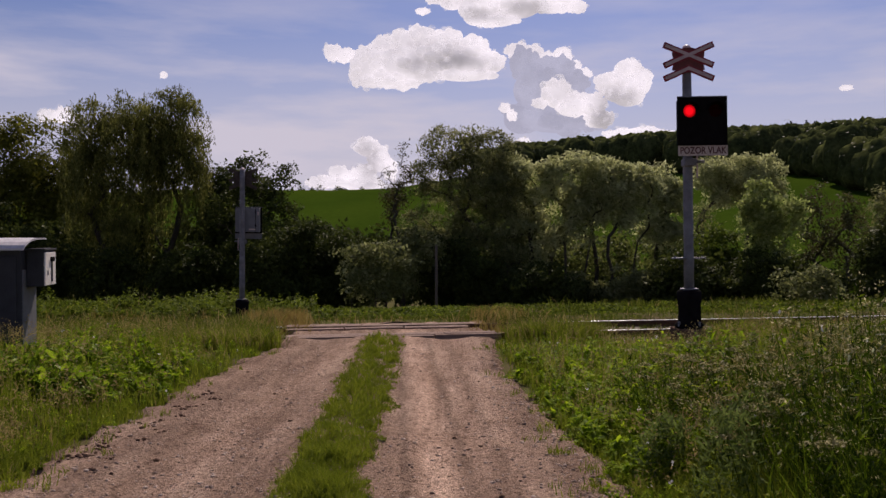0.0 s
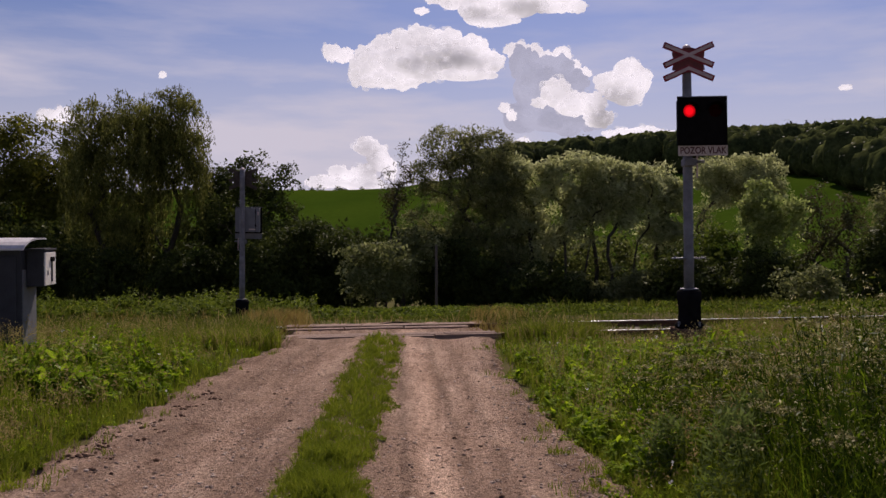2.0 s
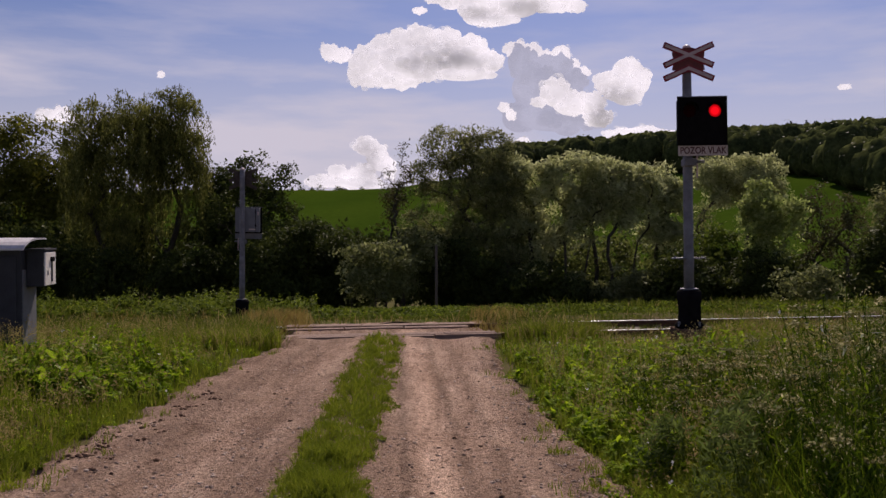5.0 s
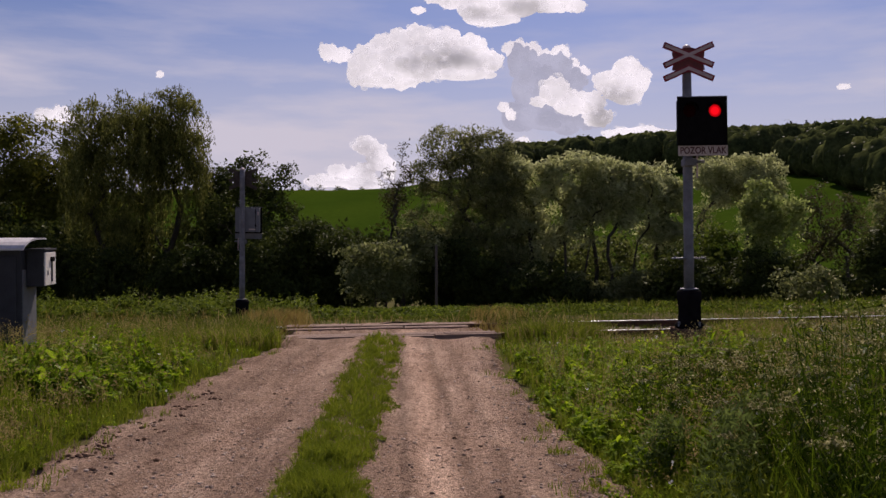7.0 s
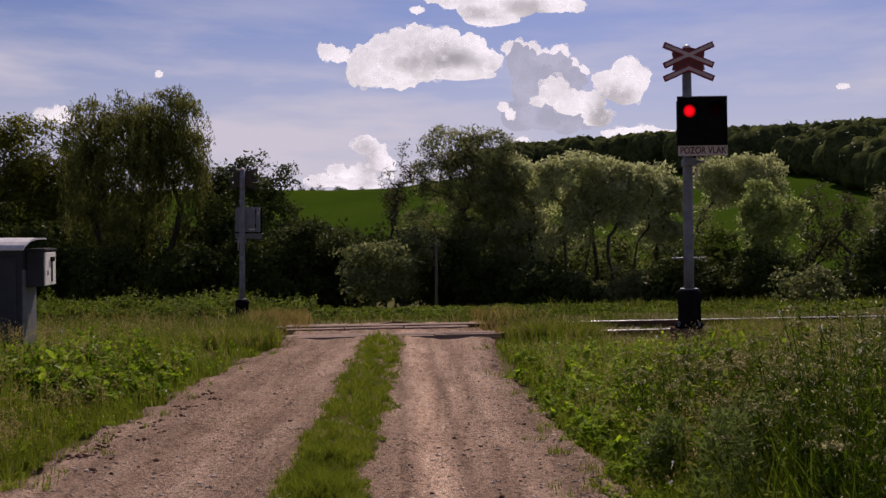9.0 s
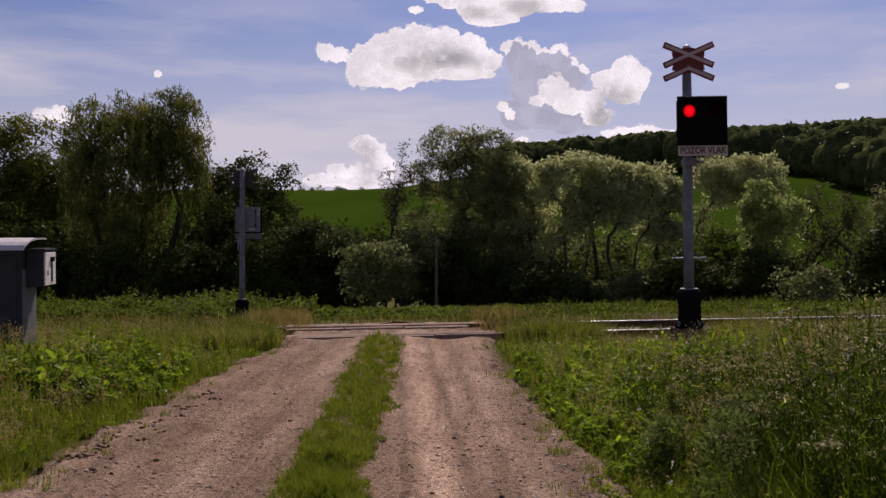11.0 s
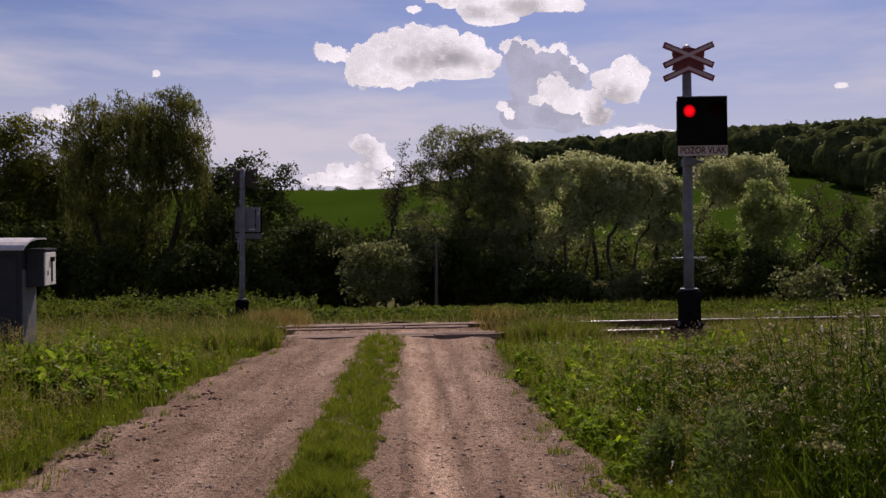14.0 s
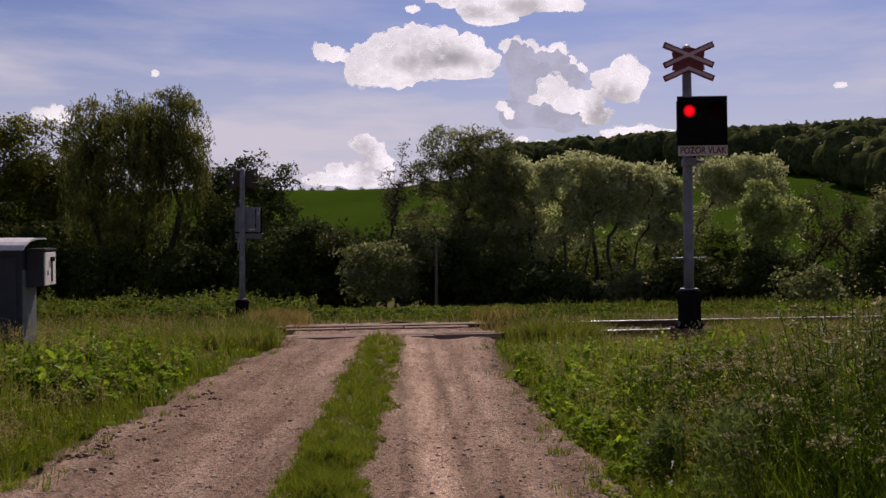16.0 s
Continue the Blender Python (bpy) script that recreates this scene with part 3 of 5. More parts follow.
        part("lens", bm, M_LENS, shield, "round dark red lens", True)
        bm = bmesh.new()
        rows = []
        for yy in (0.0, -0.09):
            rows.append([bm.verts.new((cx + 0.108 * math.cos(a), y0 + yy * (0.45 + 0.55 * math.sin(a)), zl + 0.108 * math.sin(a))) for a in [math.pi * (i / 16) for i in range(17)]])
        for i in range(16):
            bm.faces.new((rows[0][i], rows[0][i + 1], rows[1][i + 1], rows[1][i]))
        g = bmesh.ops.solidify(bm, geom=bm.faces[:], thickness=0.004)
        part("visor", bm, M_BLACK, shield, "short black visor")
    lit = None
    if facing_us:
        bm = bmesh.new()
        r = [bm.verts.new((0.084 * math.cos(2 * math.pi * i / 28), 0, 0.084 * math.sin(2 * math.pi * i / 28))) for i in range(28)]
        q = [bm.verts.new((0.08 * math.cos(2 * math.pi * i / 28), -0.006, 0.08 * math.sin(2 * math.pi * i / 28))) for i in range(28)]
        c = bm.verts.new((0, -0.012, 0))
        for i in range(28):
            j = (i + 1) % 28
            bm.faces.new((r[i], r[j], q[j], q[i]))
            bm.faces.new((q[i], q[j], c))
        lit = part("lit_lamp", bm, M_LIT, s, "glowing red lamp")
        lit.matrix_basis = pose(lx - h * 0.265, y0 + 0.022, zl)
    # plate with the warning words
    sign = part("sign_plate", box_bm(lx + 0.005, y0 + 0.01, box_z - 0.073, 0.655, 0.012, 0.135, 0.004), M_SIGN if facing_us else M_GREYBOX, s, "cream plate with dark red words" if facing_us else "grey back of the sign plate")
    if facing_us:
        t = new("lettering", text_mesh("POZOR VLAK", 0.125, M_LETTER))
        t.parent = sign
        t.matrix_basis = pose(lx + 0.005, y0 + 0.0025, box_z - 0.075, 90, 0, 0) @ Matrix.Diagonal((0.80, 1.0, 1.0, 1.0))
        t["label"] = "dark red capital letters"
    clamp = part("clamp", box_bm(0, -0.06, box_z - 0.21, 0.17, 0.18, 0.10, 0.02), M_STEEL, s, "grey pole clamp")
    part("bracket_arm", box_bm(0.10, -0.09, box_z - 0.20, 0.20, 0.05, 0.04, 0.008), M_STEEL, clamp)
    part("cable", lathe(bmesh.new(), [(0.012, box_z - 0.42), (0.012, box_z - 0.12)], 8, 0.11, -0.06), M_WHITE, clamp, "pale cable loop")
    if not facing_us:
        part("latch", box_bm(box_dx - 0.26, y0 + d + 0.004, box_z + h * 0.75, 0.03, 0.03, 0.08, 0.004), M_WHITE, box, "bright latch")
        part("door_seam", box_bm(box_dx - 0.2, y0 + d + 0.002, box_z + h / 2, 0.012, 0.012, h - 0.09), M_BLACK, box)
        part("hinge", box_bm(box_dx - 0.2, y0 + d + 0.006, box_z + h * 0.8, 0.03, 0.02, 0.06, 0.003), M_BLACK, box)
        part("hinge", box_bm(box_dx - 0.2, y0 + d + 0.006, box_z + h * 0.28, 0.03, 0.02, 0.06, 0.003), M_BLACK, box)
        part("type_plate", box_bm(box_dx - 0.12, y0 + d + 0.003, box_z + 0.09, 0.16, 0.01, 0.035), M_SIGN, box, "small unreadable type plate")
    # double warning cross
    cr = part("cross_backing", prism(bmesh.new(), [(-0.22, cross_z + 0.04), (-0.05, cross_z + 0.10), (0.05, cross_z + 0.10), (0.22, cross_z + 0.04), (0.20, cross_z - 0.10), (0.22, cross_z - 0.2), (0.0, cross_z - 0.235), (-0.22, cross_z - 0.2), (-0.20, cross_z - 0.10)], -0.085, -0.075),
              M_BACKRED if facing_us else M_CROSSBACK, s, "red brown backing plate" if facing_us else "dark back of the cross plate")
    arms = [(-0.335, cross_z + 0.142, 0.335, cross_z - 0.142), (-0.335, cross_z - 0.142, 0.335, cross_z + 0.142),
            (-0.335, cross_z - 0.322, 0.012, cross_z - 0.172), (-0.012, cross_z - 0.172, 0.335, cross_z - 0.322)]
    for i, (x0, z0, x1, z1) in enumerate(arms):
        dy = -0.002 * i
        d = Vector((x1 - x0, z1 - z0)).normalized() * 0.025
        p = part("cross_arm", prism(bmesh.new(), bar_pts(x0, z0, x1, z1, 0.084), -0.098 + dy, -0.0865 + dy), M_RED if facing_us else M_CROSSBACK, s, "red bordered white warning cross arm" if facing_us else "dark back of a cross arm")
        a0 = (x0 + d.x, z0 + d.y) if i != 3 else (x0, z0)
        a1 = (x1 - d.x, z1 - d.y) if i != 2 else (x1, z1)
        if facing_us:
            part("white_stripe", prism(bmesh.new(), bar_pts(*a0, *a1, 0.042), -0.110 - 0.001 * i, -0.0975 + dy), M_WHITE, p, "white stripe")
    return s, lit, (lx, h, y0, zl)


SIGNAL_POSE = pose(3.355, 11.5, 0.0, 0, -0.85, 0)
near_signal, LIT_LAMP, LAMP_PLAN = warning_signal(SIGNAL_POSE, "grey crossing signal with black lamp box and red-white double cross", 0.112, 2.815, 4.045, 4.165, True)
far_signal, _, _ = warning_signal(pose(-4.87, 20.5, -0.80, 0, -0.3, 182), "grey crossing signal seen from behind among the grass", -0.10, 2.50, 3.90, 4.05, False)

# ---- relay cabinet ----


def relay_cabinet():
    m = pose(-4.98, 10.0, 0.0, 0, 0, 9.0)      # front corner towards the road
    c = empty("relay_cabinet", m, "dark grey trackside relay cabinet with a pale sheet roof", "relay cabinet")
    body = part("body", box_bm(-0.55, 0.28, 0.74, 1.1, 0.56, 1.44, 0.012), M_CABINET, c)
    part("door", box_bm(-0.53, -0.008, 0.80, 0.96, 0.02, 1.15, 0.006), M_CABINET, body)
    # added panel: sunlight on this side is put into its lighter grey
    part("lit_side_panel", box_bm(0.003, 0.28, 0.66, 0.012, 0.50, 1.10, 0.003), M_GREYBOX, c, "added pale panel with the sunlit tone of the side")
    part("plinth", box_bm(-0.55, 0.28, 0.05, 1.16, 0.62, 0.14, 0.012), M_CONCRETE, c, "concrete plinth")
    bm = bmesh.new()
    prof = [(-0.10, 1.465), (-0.07, 1.505), (0.0, 1.545), (0.12, 1.575), (0.27, 1.592), (0.60, 1.592)]
    rows = []
    for x, k in ((-1.25, 1.0), (0.02, 1.0), (0.06, 1.0)):
        up = [bm.verts.new((x + (0.05 * (i / 5) if x > 0 else 0), y, z)) for i, (y, z) in enumerate(prof)]
        dn = [bm.verts.new((x + (0.05 * (i / 5) if x > 0 else 0), y, z - 0.02)) for i, (y, z) in enumerate(prof)]
        rows.append(up + dn[::-1])
    for a, b in zip(rows, rows[1:]):
        for i in range(len(a)):
            j = (i + 1) % len(a)
            bm.faces.new((a[i], b[i], b[j], a[j]))
    bm.faces.new(rows[0])
    bm.faces.new(rows[-1][::-1])
    bmesh.ops.recalc_face_normals(bm, faces=bm.faces)
    part("roof", bm, M_ROOF, c, "curved pale sheet metal roof")
    sb = part("side_box", box_bm(0.11, 0.36, 1.225, 0.20, 0.44, 0.44, 0.01), M_CABINET, c, "grey box on the side")
    part("box_lid", box_bm(0.113, 0.36, 1.45, 0.235, 0.49, 0.03, 0.008), M_CABINET, sb)
    side = part("side_door", box_bm(0.217, 0.36, 1.215, 0.02, 0.42, 0.40, 0.006), M_WHITEBOX, sb, "off-white side door")
    part("lock_bar", box_bm(0.232, 0.40, 1.19, 0.012, 0.03, 0.27, 0.003), M_BLACK, side, "black lock bar")
    part("lock", box_bm(0.238, 0.40, 1.33, 0.03, 0.10, 0.055, 0.006), M_BLACK, side, "black lock")
    part("handle", box_bm(0.23, 0.24, 1.17, 0.012, 0.02, 0.06, 0.004), M_STEEL, side)
    return c


relay_cabinet()


def marker_post():
    o = part("marker_post", lathe(bmesh.new(), [(0.045, 0.0), (0.045, 1.0), (0.042, 2.05), (0.03, 2.08)], 8), M_POST)
    o.matrix_basis = pose(-0.21, 26.5, -0.72, 1, 0, 0)
    tagged(o, "thin weathered wooden post in front of the trees", "post")


marker_post()

# ---- foliage ----


def rand_dirs(r, n):
    v = r.normal(size=(n, 3))
    return v / np.linalg.norm(v, axis=1)[:, None]


def leaf_quads(r, pts, length, width, down=0.0, flat=0.0):
    """Leaf-shaped quads at the points: random turn, drawn down by `down`."""
    n = len(pts)
    d = rand_dirs(r, n)
    d[:, 2] -= down
    d /= np.linalg.norm(d, axis=1)[:, None]
    s = np.cross(d, rand_dirs(r, n))
    s /= np.linalg.norm(s, axis=1)[:, None] + 1e-9
    k = r.uniform(0.6, 1.35, (n, 1))
    a, b = d * length * k, s * width * k * 0.5
    v = np.stack([pts, pts + a * 0.45 + b, pts + a, pts + a * 0.45 - b], 1).reshape(-1, 3)
    return v


def quads_mesh(name, v, mat):
    return mesh_of(name, v, np.arange(len(v)).reshape(-1, 4), mat)


def tube(verts, faces, pts, radii, seg=5):
    """Appends a tapered tube along pts."""
    o = len(verts)
    for i, (p, r) in enumerate(zip(pts, radii)):
        d = (pts[min(i + 1, len(pts) - 1)] - pts[max(i - 1, 0)])
        d = d / (np.linalg.norm(d) + 1e-9)
        a = np.cross(d, (0.31, 0.77, 0.2))
        a /= np.linalg.norm(a) + 1e-9
        b = np.cross(d, a)
        for k in range(seg):
            t = 2 * math.pi * k / seg
            verts.append(p + r * (math.cos(t) * a + math.sin(t) * b))
    for i in range(len(pts) - 1):
        for k in range(seg):
            q = o + i * seg
            faces.append((q + k, q + (k + 1) % seg, q + seg + (k + 1) % seg, q + seg + k))


def bent(r, p, q, n, wob):
    t = np.linspace(0, 1, n)[:, None]
    out = p + (q - p) * t
    out[1:-1] += r.normal(size=(n - 2, 3)) * wob
    return out


def spray_quads(r, pts, normals, length, width, down=0.0, loose=0.5):
    """Leaves that lie roughly across the given normals, as the leaves of one spray do, drooping by `down`."""
    n = len(pts)
    nn = normals + loose * r.normal(size=(n, 3))
    nn /= np.linalg.norm(nn, axis=1)[:, None] + 1e-9
    d = np.cross(nn, rand_dirs(r, n))
    d[:, 2] -= down
    d /= np.linalg.norm(d, axis=1)[:, None] + 1e-9
    s = np.cross(nn, d)
    s /= np.linalg.norm(s, axis=1)[:, None] + 1e-9
    k = r.uniform(0.6, 1.35, (n, 1))
    a, b = d * length * k, s * width * k * 0.5
    return np.stack([pts - a * 0.5, pts + b, pts + a * 0.5, pts - b], 1).reshape(-1, 3)


def skeleton(r, feet, cen, h, thick):
    """Trunks from the feet that fork into limbs and twigs, one to every clump; thicker where more twigs hang on."""
    pos, par = [], []
    for foot, tip in feet:
        last = -1
        for p in bent(r, foot, tip, 6, h * 0.012):
            pos.append(p)
            par.append(last)
            last = len(pos) - 1
    trunk_n = len(pos)
    base = np.array(pos)
    order = np.argsort([np.min(np.linalg.norm(base - c, axis=1)) for c in cen])
    for c in cen[order]:
        P = np.array(pos)
        d = np.linalg.norm(P - c, axis=1)
        i = int(np.argmin(d + 1.2 * np.maximum(0, P[:, 2] - (c[2] - 0.45 * d)) + np.where(P[:, 2] < 0.3 * h * 0.5, 1.0, 0.0)))
        a, last = P[i], i
        for t in (0.33, 0.68, 1.0):
            q = a + (c - a) * t
            q = q + np.array([0, 0, 0.10 * d[i] * math.sin(t * math.pi)]) + r.normal(size=3) * 0.05 * d[i] * (t < 1)
            pos.append(q)
            par.append(last)
            last = len(pos) - 1
    wgt = np.zeros(len(pos))
    wgt[trunk_n + 2::3] = 1.0
    for i in range(len(pos) - 1, -1, -1):
        if par[i] >= 0:
            wgt[par[i]] += wgt[i]
    top = wgt.max()
    meshes = [([], []) for _ in feet]
    for i, p in enumerate(pos):
        if par[i] < 0 or wgt[i] == 0:
            continue
        root_i = i
        while par[root_i] >= 0:
            root_i = par[root_i]
        tv, tf = meshes[root_i // 6]
        ra, rb = (max(0.009, thick * (wgt[k] / top) ** 0.5) for k in (par[i], i))
        tube(tv, tf, [pos[par[i]], p], [ra, min(ra, rb)], 7 if i < trunk_n else 4)
    return [m for m in meshes if m[0]]


def tree(name, x, y, h, w, seed, leaf, label, category="tree", trunks=1, bare=0.25, clumps=70, leaves=14000, size=(0.16, 0.06),
         clump_r=0.75, down=0.15, weep=0.0, hollow=0.55, depth=0.8, bark=M_BARK, lobes=None, thick=0.018, spread_k=0.5, loose=0.55, low=0.0):
    """A tree: forking trunks, a limb to every clump, and a crown of leafy sprays with gaps. h: height, w: crown width, bare: share of bare
    stem. lobes: the crown's rounded masses (sight-line x and y, half width, half height); without them they are strewn over h and w."""
    r = np.random.RandomState(seed)
    z0 = float(ground_z(x, y)) - 0.05
    root = empty(name, pose(x, y, z0), label, category, "trees by the brook" if category == "tree" else "bushes by the brook")
    k = y / 1500.0
    if lobes:
        masses = [((a - 784) * k - x, 1.6 + (420 - b) * k - z0, c * k, d * k) for a, b, c, d in lobes]
    else:
        masses = []
        for i in range(4):
            rx, rz = w * r.uniform(0.24, 0.36), h * (1 - bare) * r.uniform(0.26, 0.38)
            masses.append((r.uniform(-1, 1) * (w / 2 - rx), h * bare + rz + r.uniform(0, 1) * (h * (1 - bare) - 2 * rz), rx, rz))
        masses.append((0.0, h * (1 + bare) / 2, w * 0.40, h * (1 - bare) * 0.48))
    share = np.array([m[2] * m[3] for m in masses])
    share = share / share.sum()
    cen, mids = [], []
    while len(cen) < clumps:
        m = masses[int(r.choice(len(masses), p=share))]
        p = r.uniform(-1, 1, 3)
        d = float(np.linalg.norm(p))
        if d > 1 or d < hollow * r.uniform(0.3, 1) or p[2] < -0.55 - 0.5 * low:
            continue
        q = np.array([m[0] + p[0] * m[2], p[1] * m[2] * depth, m[1] + p[2] * m[3]])
        if q[2] < 0.15:
            continue
        cen.append(q)
        mids.append((m[0], 0.0, m[1] - 0.35 * m[3]))
    cen, mids = np.array(cen), np.array(mids)
    feet = []
    for i in range(trunks):
        a = 2 * math.pi * (i + 0.3 * r.rand()) / trunks
        sp = 0.0 if trunks == 1 else w * 0.30
        foot = np.array([math.cos(a) * sp * spread_k, math.sin(a) * sp * 0.35, -0.1])
        feet.append((foot, np.array([math.cos(a) * sp, math.sin(a) * sp * 0.5, h * (bare + 0.22) * r.uniform(0.8, 1.0)])))
    for tv, tf in skeleton(r, feet, cen, h, max(0.035, h * thick) * (1 if trunks == 1 else 0.75)):
        tr = new("trunk" if category == "tree" else "stem", mesh_of("trunk", np.array(tv), np.array(tf), bark, True))
        tr.parent = root
    # each clump is a dome of sprays; the leaves of a spray lie alike
    out = cen - mids
    out /= np.linalg.norm(out, axis=1)[:, None] + 1e-9
    per_spray = 10
    clump_r = clump_r * 1.42
    ns = max(3, int(leaves / clumps / per_spray))
    C, O = np.repeat(cen, ns, 0), np.repeat(out, ns, 0)
    dirs = rand_dirs(r, len(C)) + 0.55 * O + np.array([0, 0, 0.25])
    dirs /= np.linalg.norm(dirs, axis=1)[:, None] + 1e-9
    cr = clump_r * np.repeat(r.uniform(0.55, 1.2, len(cen)), ns)[:, None]
    sc = C + dirs * cr * (r.rand(len(C), 1) ** 0.4) * np.array([1, 1, 0.75])
    sn = 0.8 * dirs + 0.4 * O + np.array([0, 0, 0.5]) + 0.25 * r.normal(size=dirs.shape)
    sn /= np.linalg.norm(sn, axis=1)[:, None] + 1e-9
    P, N = np.repeat(sc, per_spray, 0), np.repeat(sn, per_spray, 0)
    j = r.normal(size=P.shape) * (0.10 + clump_r * 0.10)
    j -= 0.6 * N * np.sum(j * N, 1)[:, None]
    allv = [spray_quads(r, P + j, N, size[0], size[1], down, loose)]
    if weep:
        # long hanging strands
        for c, o in zip(cen, out):
            for _ in range(int(7 * weep)):
                st = c + (rand_dirs(r, 1)[0] + 0.5 * o) * clump_r * 0.9
                ln = min(st[2] - 0.3, r.uniform(0.25, 1.0) ** 1.5 * h * 0.48 * weep)
                if ln < 0.4:
                    continue
                m = int(ln * 24)
                t = r.rand(m, 1)
                q = st + np.hstack([0.05 * r.normal(size=(m, 2)) + 0.10 * ln * t * o[:2] + 0.04 * ln * t * r.normal(size=2), -t * ln])
                allv.append(spray_quads(r, q, np.repeat((o * np.array([1, 1, 0.3]) + 1e-3)[None], m, 0), size[0], size[1], 1.8, 0.5))
    crown = new("crown", quads_mesh("crown", np.concatenate(allv), leaf))
    crown.parent = root
    return root


def at(px, y):
    """Sideways place of a line of sight at that distance."""
    return (px - 784.0) / 1500.0 * y


def plant_trees():
    T = tree
    T("willow_tree", at(246, 38), 38, 10.1, 6.7, 1, L_WEEPING, "large dark weeping willow with hanging branches", bare=0.3, clumps=200, leaves=26000, size=(0.17, 0.045), clump_r=0.42, weep=0.8, trunks=2, hollow=0.7, down=0.5, spread_k=0.2,
      lobes=[(180, 210, 54, 42), (288, 203, 58, 42), (235, 230, 70, 40), (150, 290, 34, 60), (325, 280, 34, 60), (235, 270, 84, 60), (200, 370, 70, 60)])
    T("deciduous_tree", at(40, 44), 44, 10.1, 7.2, 2, L_YELLOW, "broad yellow-green deciduous tree", bare=0.1, clumps=170, leaves=27000, size=(0.22, 0.1), clump_r=0.75, low=1,
      lobes=[(35, 275, 50, 55), (85, 300, 50, 70), (-20, 300, 50, 75), (20, 380, 90, 80), (110, 400, 50, 90)])
    T("deciduous_tree", at(-90, 40), 40, 8.3, 6.0, 3, L_DARK, "dense dark green deciduous tree", bare=0.1, clumps=90, leaves=15000, size=(0.2, 0.09), clump_r=0.9)
    T("deciduous_tree", at(105, 46), 46, 9.2, 6.2, 4, L_DARK, "dark deciduous tree half behind the willow", bare=0.1, clumps=90, leaves=14000, size=(0.18, 0.08), clump_r=0.9)
    T("alder_tree", at(458, 36), 36, 6.9, 4.0, 5, L_DARK, "dark green alder with loose upper twigs", bare=0.08, clumps=130, leaves=14000, size=(0.16, 0.085), clump_r=0.40, low=1,
      lobes=[(425, 305, 24, 26), (470, 325, 46, 40), (510, 318, 14, 18), (440, 390, 62, 70), (515, 420, 45, 50), (450, 470, 80, 50)])
    T("alder_tree", at(385, 40), 40, 7.0, 3.6, 6, L_DARK, "shaded dark green alder beside the willow", bare=0.05, clumps=70, leaves=12000, size=(0.18, 0.09), clump_r=0.7)
    T("deciduous_tree", at(830, 37), 37, 8.6, 5.3, 7, L_OLIVE, "tall olive-green willow with a conical crown", bare=0.06, clumps=250, leaves=43000, size=(0.17, 0.05), clump_r=0.46, hollow=0.6, low=1, thick=0.022,
      lobes=[(802, 262, 44, 34), (862, 264, 34, 36), (765, 300, 28, 44), (835, 320, 70, 60), (885, 345, 36, 60), (790, 400, 66, 80), (860, 440, 80, 80)])
    T("bare_tree", at(712, 36), 36, 8.2, 1.0, 8, L_BROWN, "half-dead thin tree with few leaves", bare=0.1, clumps=44, leaves=900, size=(0.12, 0.045), clump_r=0.22, hollow=0.1, thick=0.008, lobes=[(713, 290, 8, 36), (708, 360, 16, 50), (718, 330, 14, 40)])
    T("bare_tree", at(690, 37), 37, 7.0, 0.9, 9, L_BROWN, "half-dead thin tree with bare twigs", bare=0.1, clumps=40, leaves=700, size=(0.12, 0.045), clump_r=0.22, hollow=0.1, thick=0.008, lobes=[(690, 330, 10, 32), (694, 380, 16, 50)])
    W = dict(size=(0.19, 0.07), hollow=0.9, down=0.3, thick=0.017, depth=0.65)
    T("silver_willow", at(990, 37), 37, 7.1, 4.6, 10, L_PALE, "pale silver-leaved willow with several stems", trunks=4, bare=0.42, clumps=165, leaves=18500, clump_r=0.42,
      lobes=[(945, 322, 42, 42), (1010, 318, 52, 40), (925, 375, 32, 40), (985, 380, 60, 36), (1035, 370, 34, 40), (930, 440, 40, 46), (1005, 415, 34, 26)], **W)
    T("silver_willow", at(1085, 37.5), 37.5, 7.1, 4.4, 11, L_PALE, "pale silver-leaved willow with leaning stems", trunks=3, bare=0.40, clumps=135, leaves=15000, clump_r=0.40,
      lobes=[(1062, 326, 44, 40), (1092, 330, 40, 38), (1125, 334, 42, 38), (1050, 385, 26, 30), (1125, 385, 36, 26), (1080, 372, 34, 24)], **W)
    T("silver_willow", at(1135, 38.5), 38.5, 6.9, 3.4, 19, L_PALE, "pale willow at the end of the row", trunks=2, bare=0.40, clumps=96, leaves=12500, clump_r=0.38,
      lobes=[(1165, 338, 36, 36), (1185, 365, 26, 40), (1165, 410, 30, 26), (1190, 430, 18, 36)], **W)
    T("silver_willow", at(920, 40), 40, 7.6, 3.8, 12, L_OLIVE, "olive willow behind the paler ones", trunks=2, bare=0.12, clumps=110, leaves=16000, size=(0.17, 0.05), clump_r=0.5, low=1,
      lobes=[(905, 330, 28, 46), (925, 400, 40, 60), (900, 460, 40, 50)])
    T("silver_willow", at(1280, 50), 50, 8.1, 5.4, 13, L_PALE, "pale round-topped willow on the far bank", trunks=2, bare=0.52, clumps=130, leaves=15000, size=(0.22, 0.08), clump_r=0.5, hollow=0.6, thick=0.017, down=0.3,
      lobes=[(1268, 316, 32, 28), (1310, 308, 38, 26), (1352, 304, 28, 22), (1340, 335, 40, 24), (1285, 345, 26, 24)])
    T("deciduous_tree", at(1358, 34), 34, 5.8, 2.7, 14, L_FRESH, "fresh green young tree", bare=0.12, clumps=100, leaves=9500, size=(0.16, 0.075), clump_r=0.34, low=1, thick=0.012,
      lobes=[(1345, 350, 24, 32), (1385, 372, 30, 22), (1340, 395, 24, 28), (1385, 415, 26, 30), (1350, 455, 24, 40)])
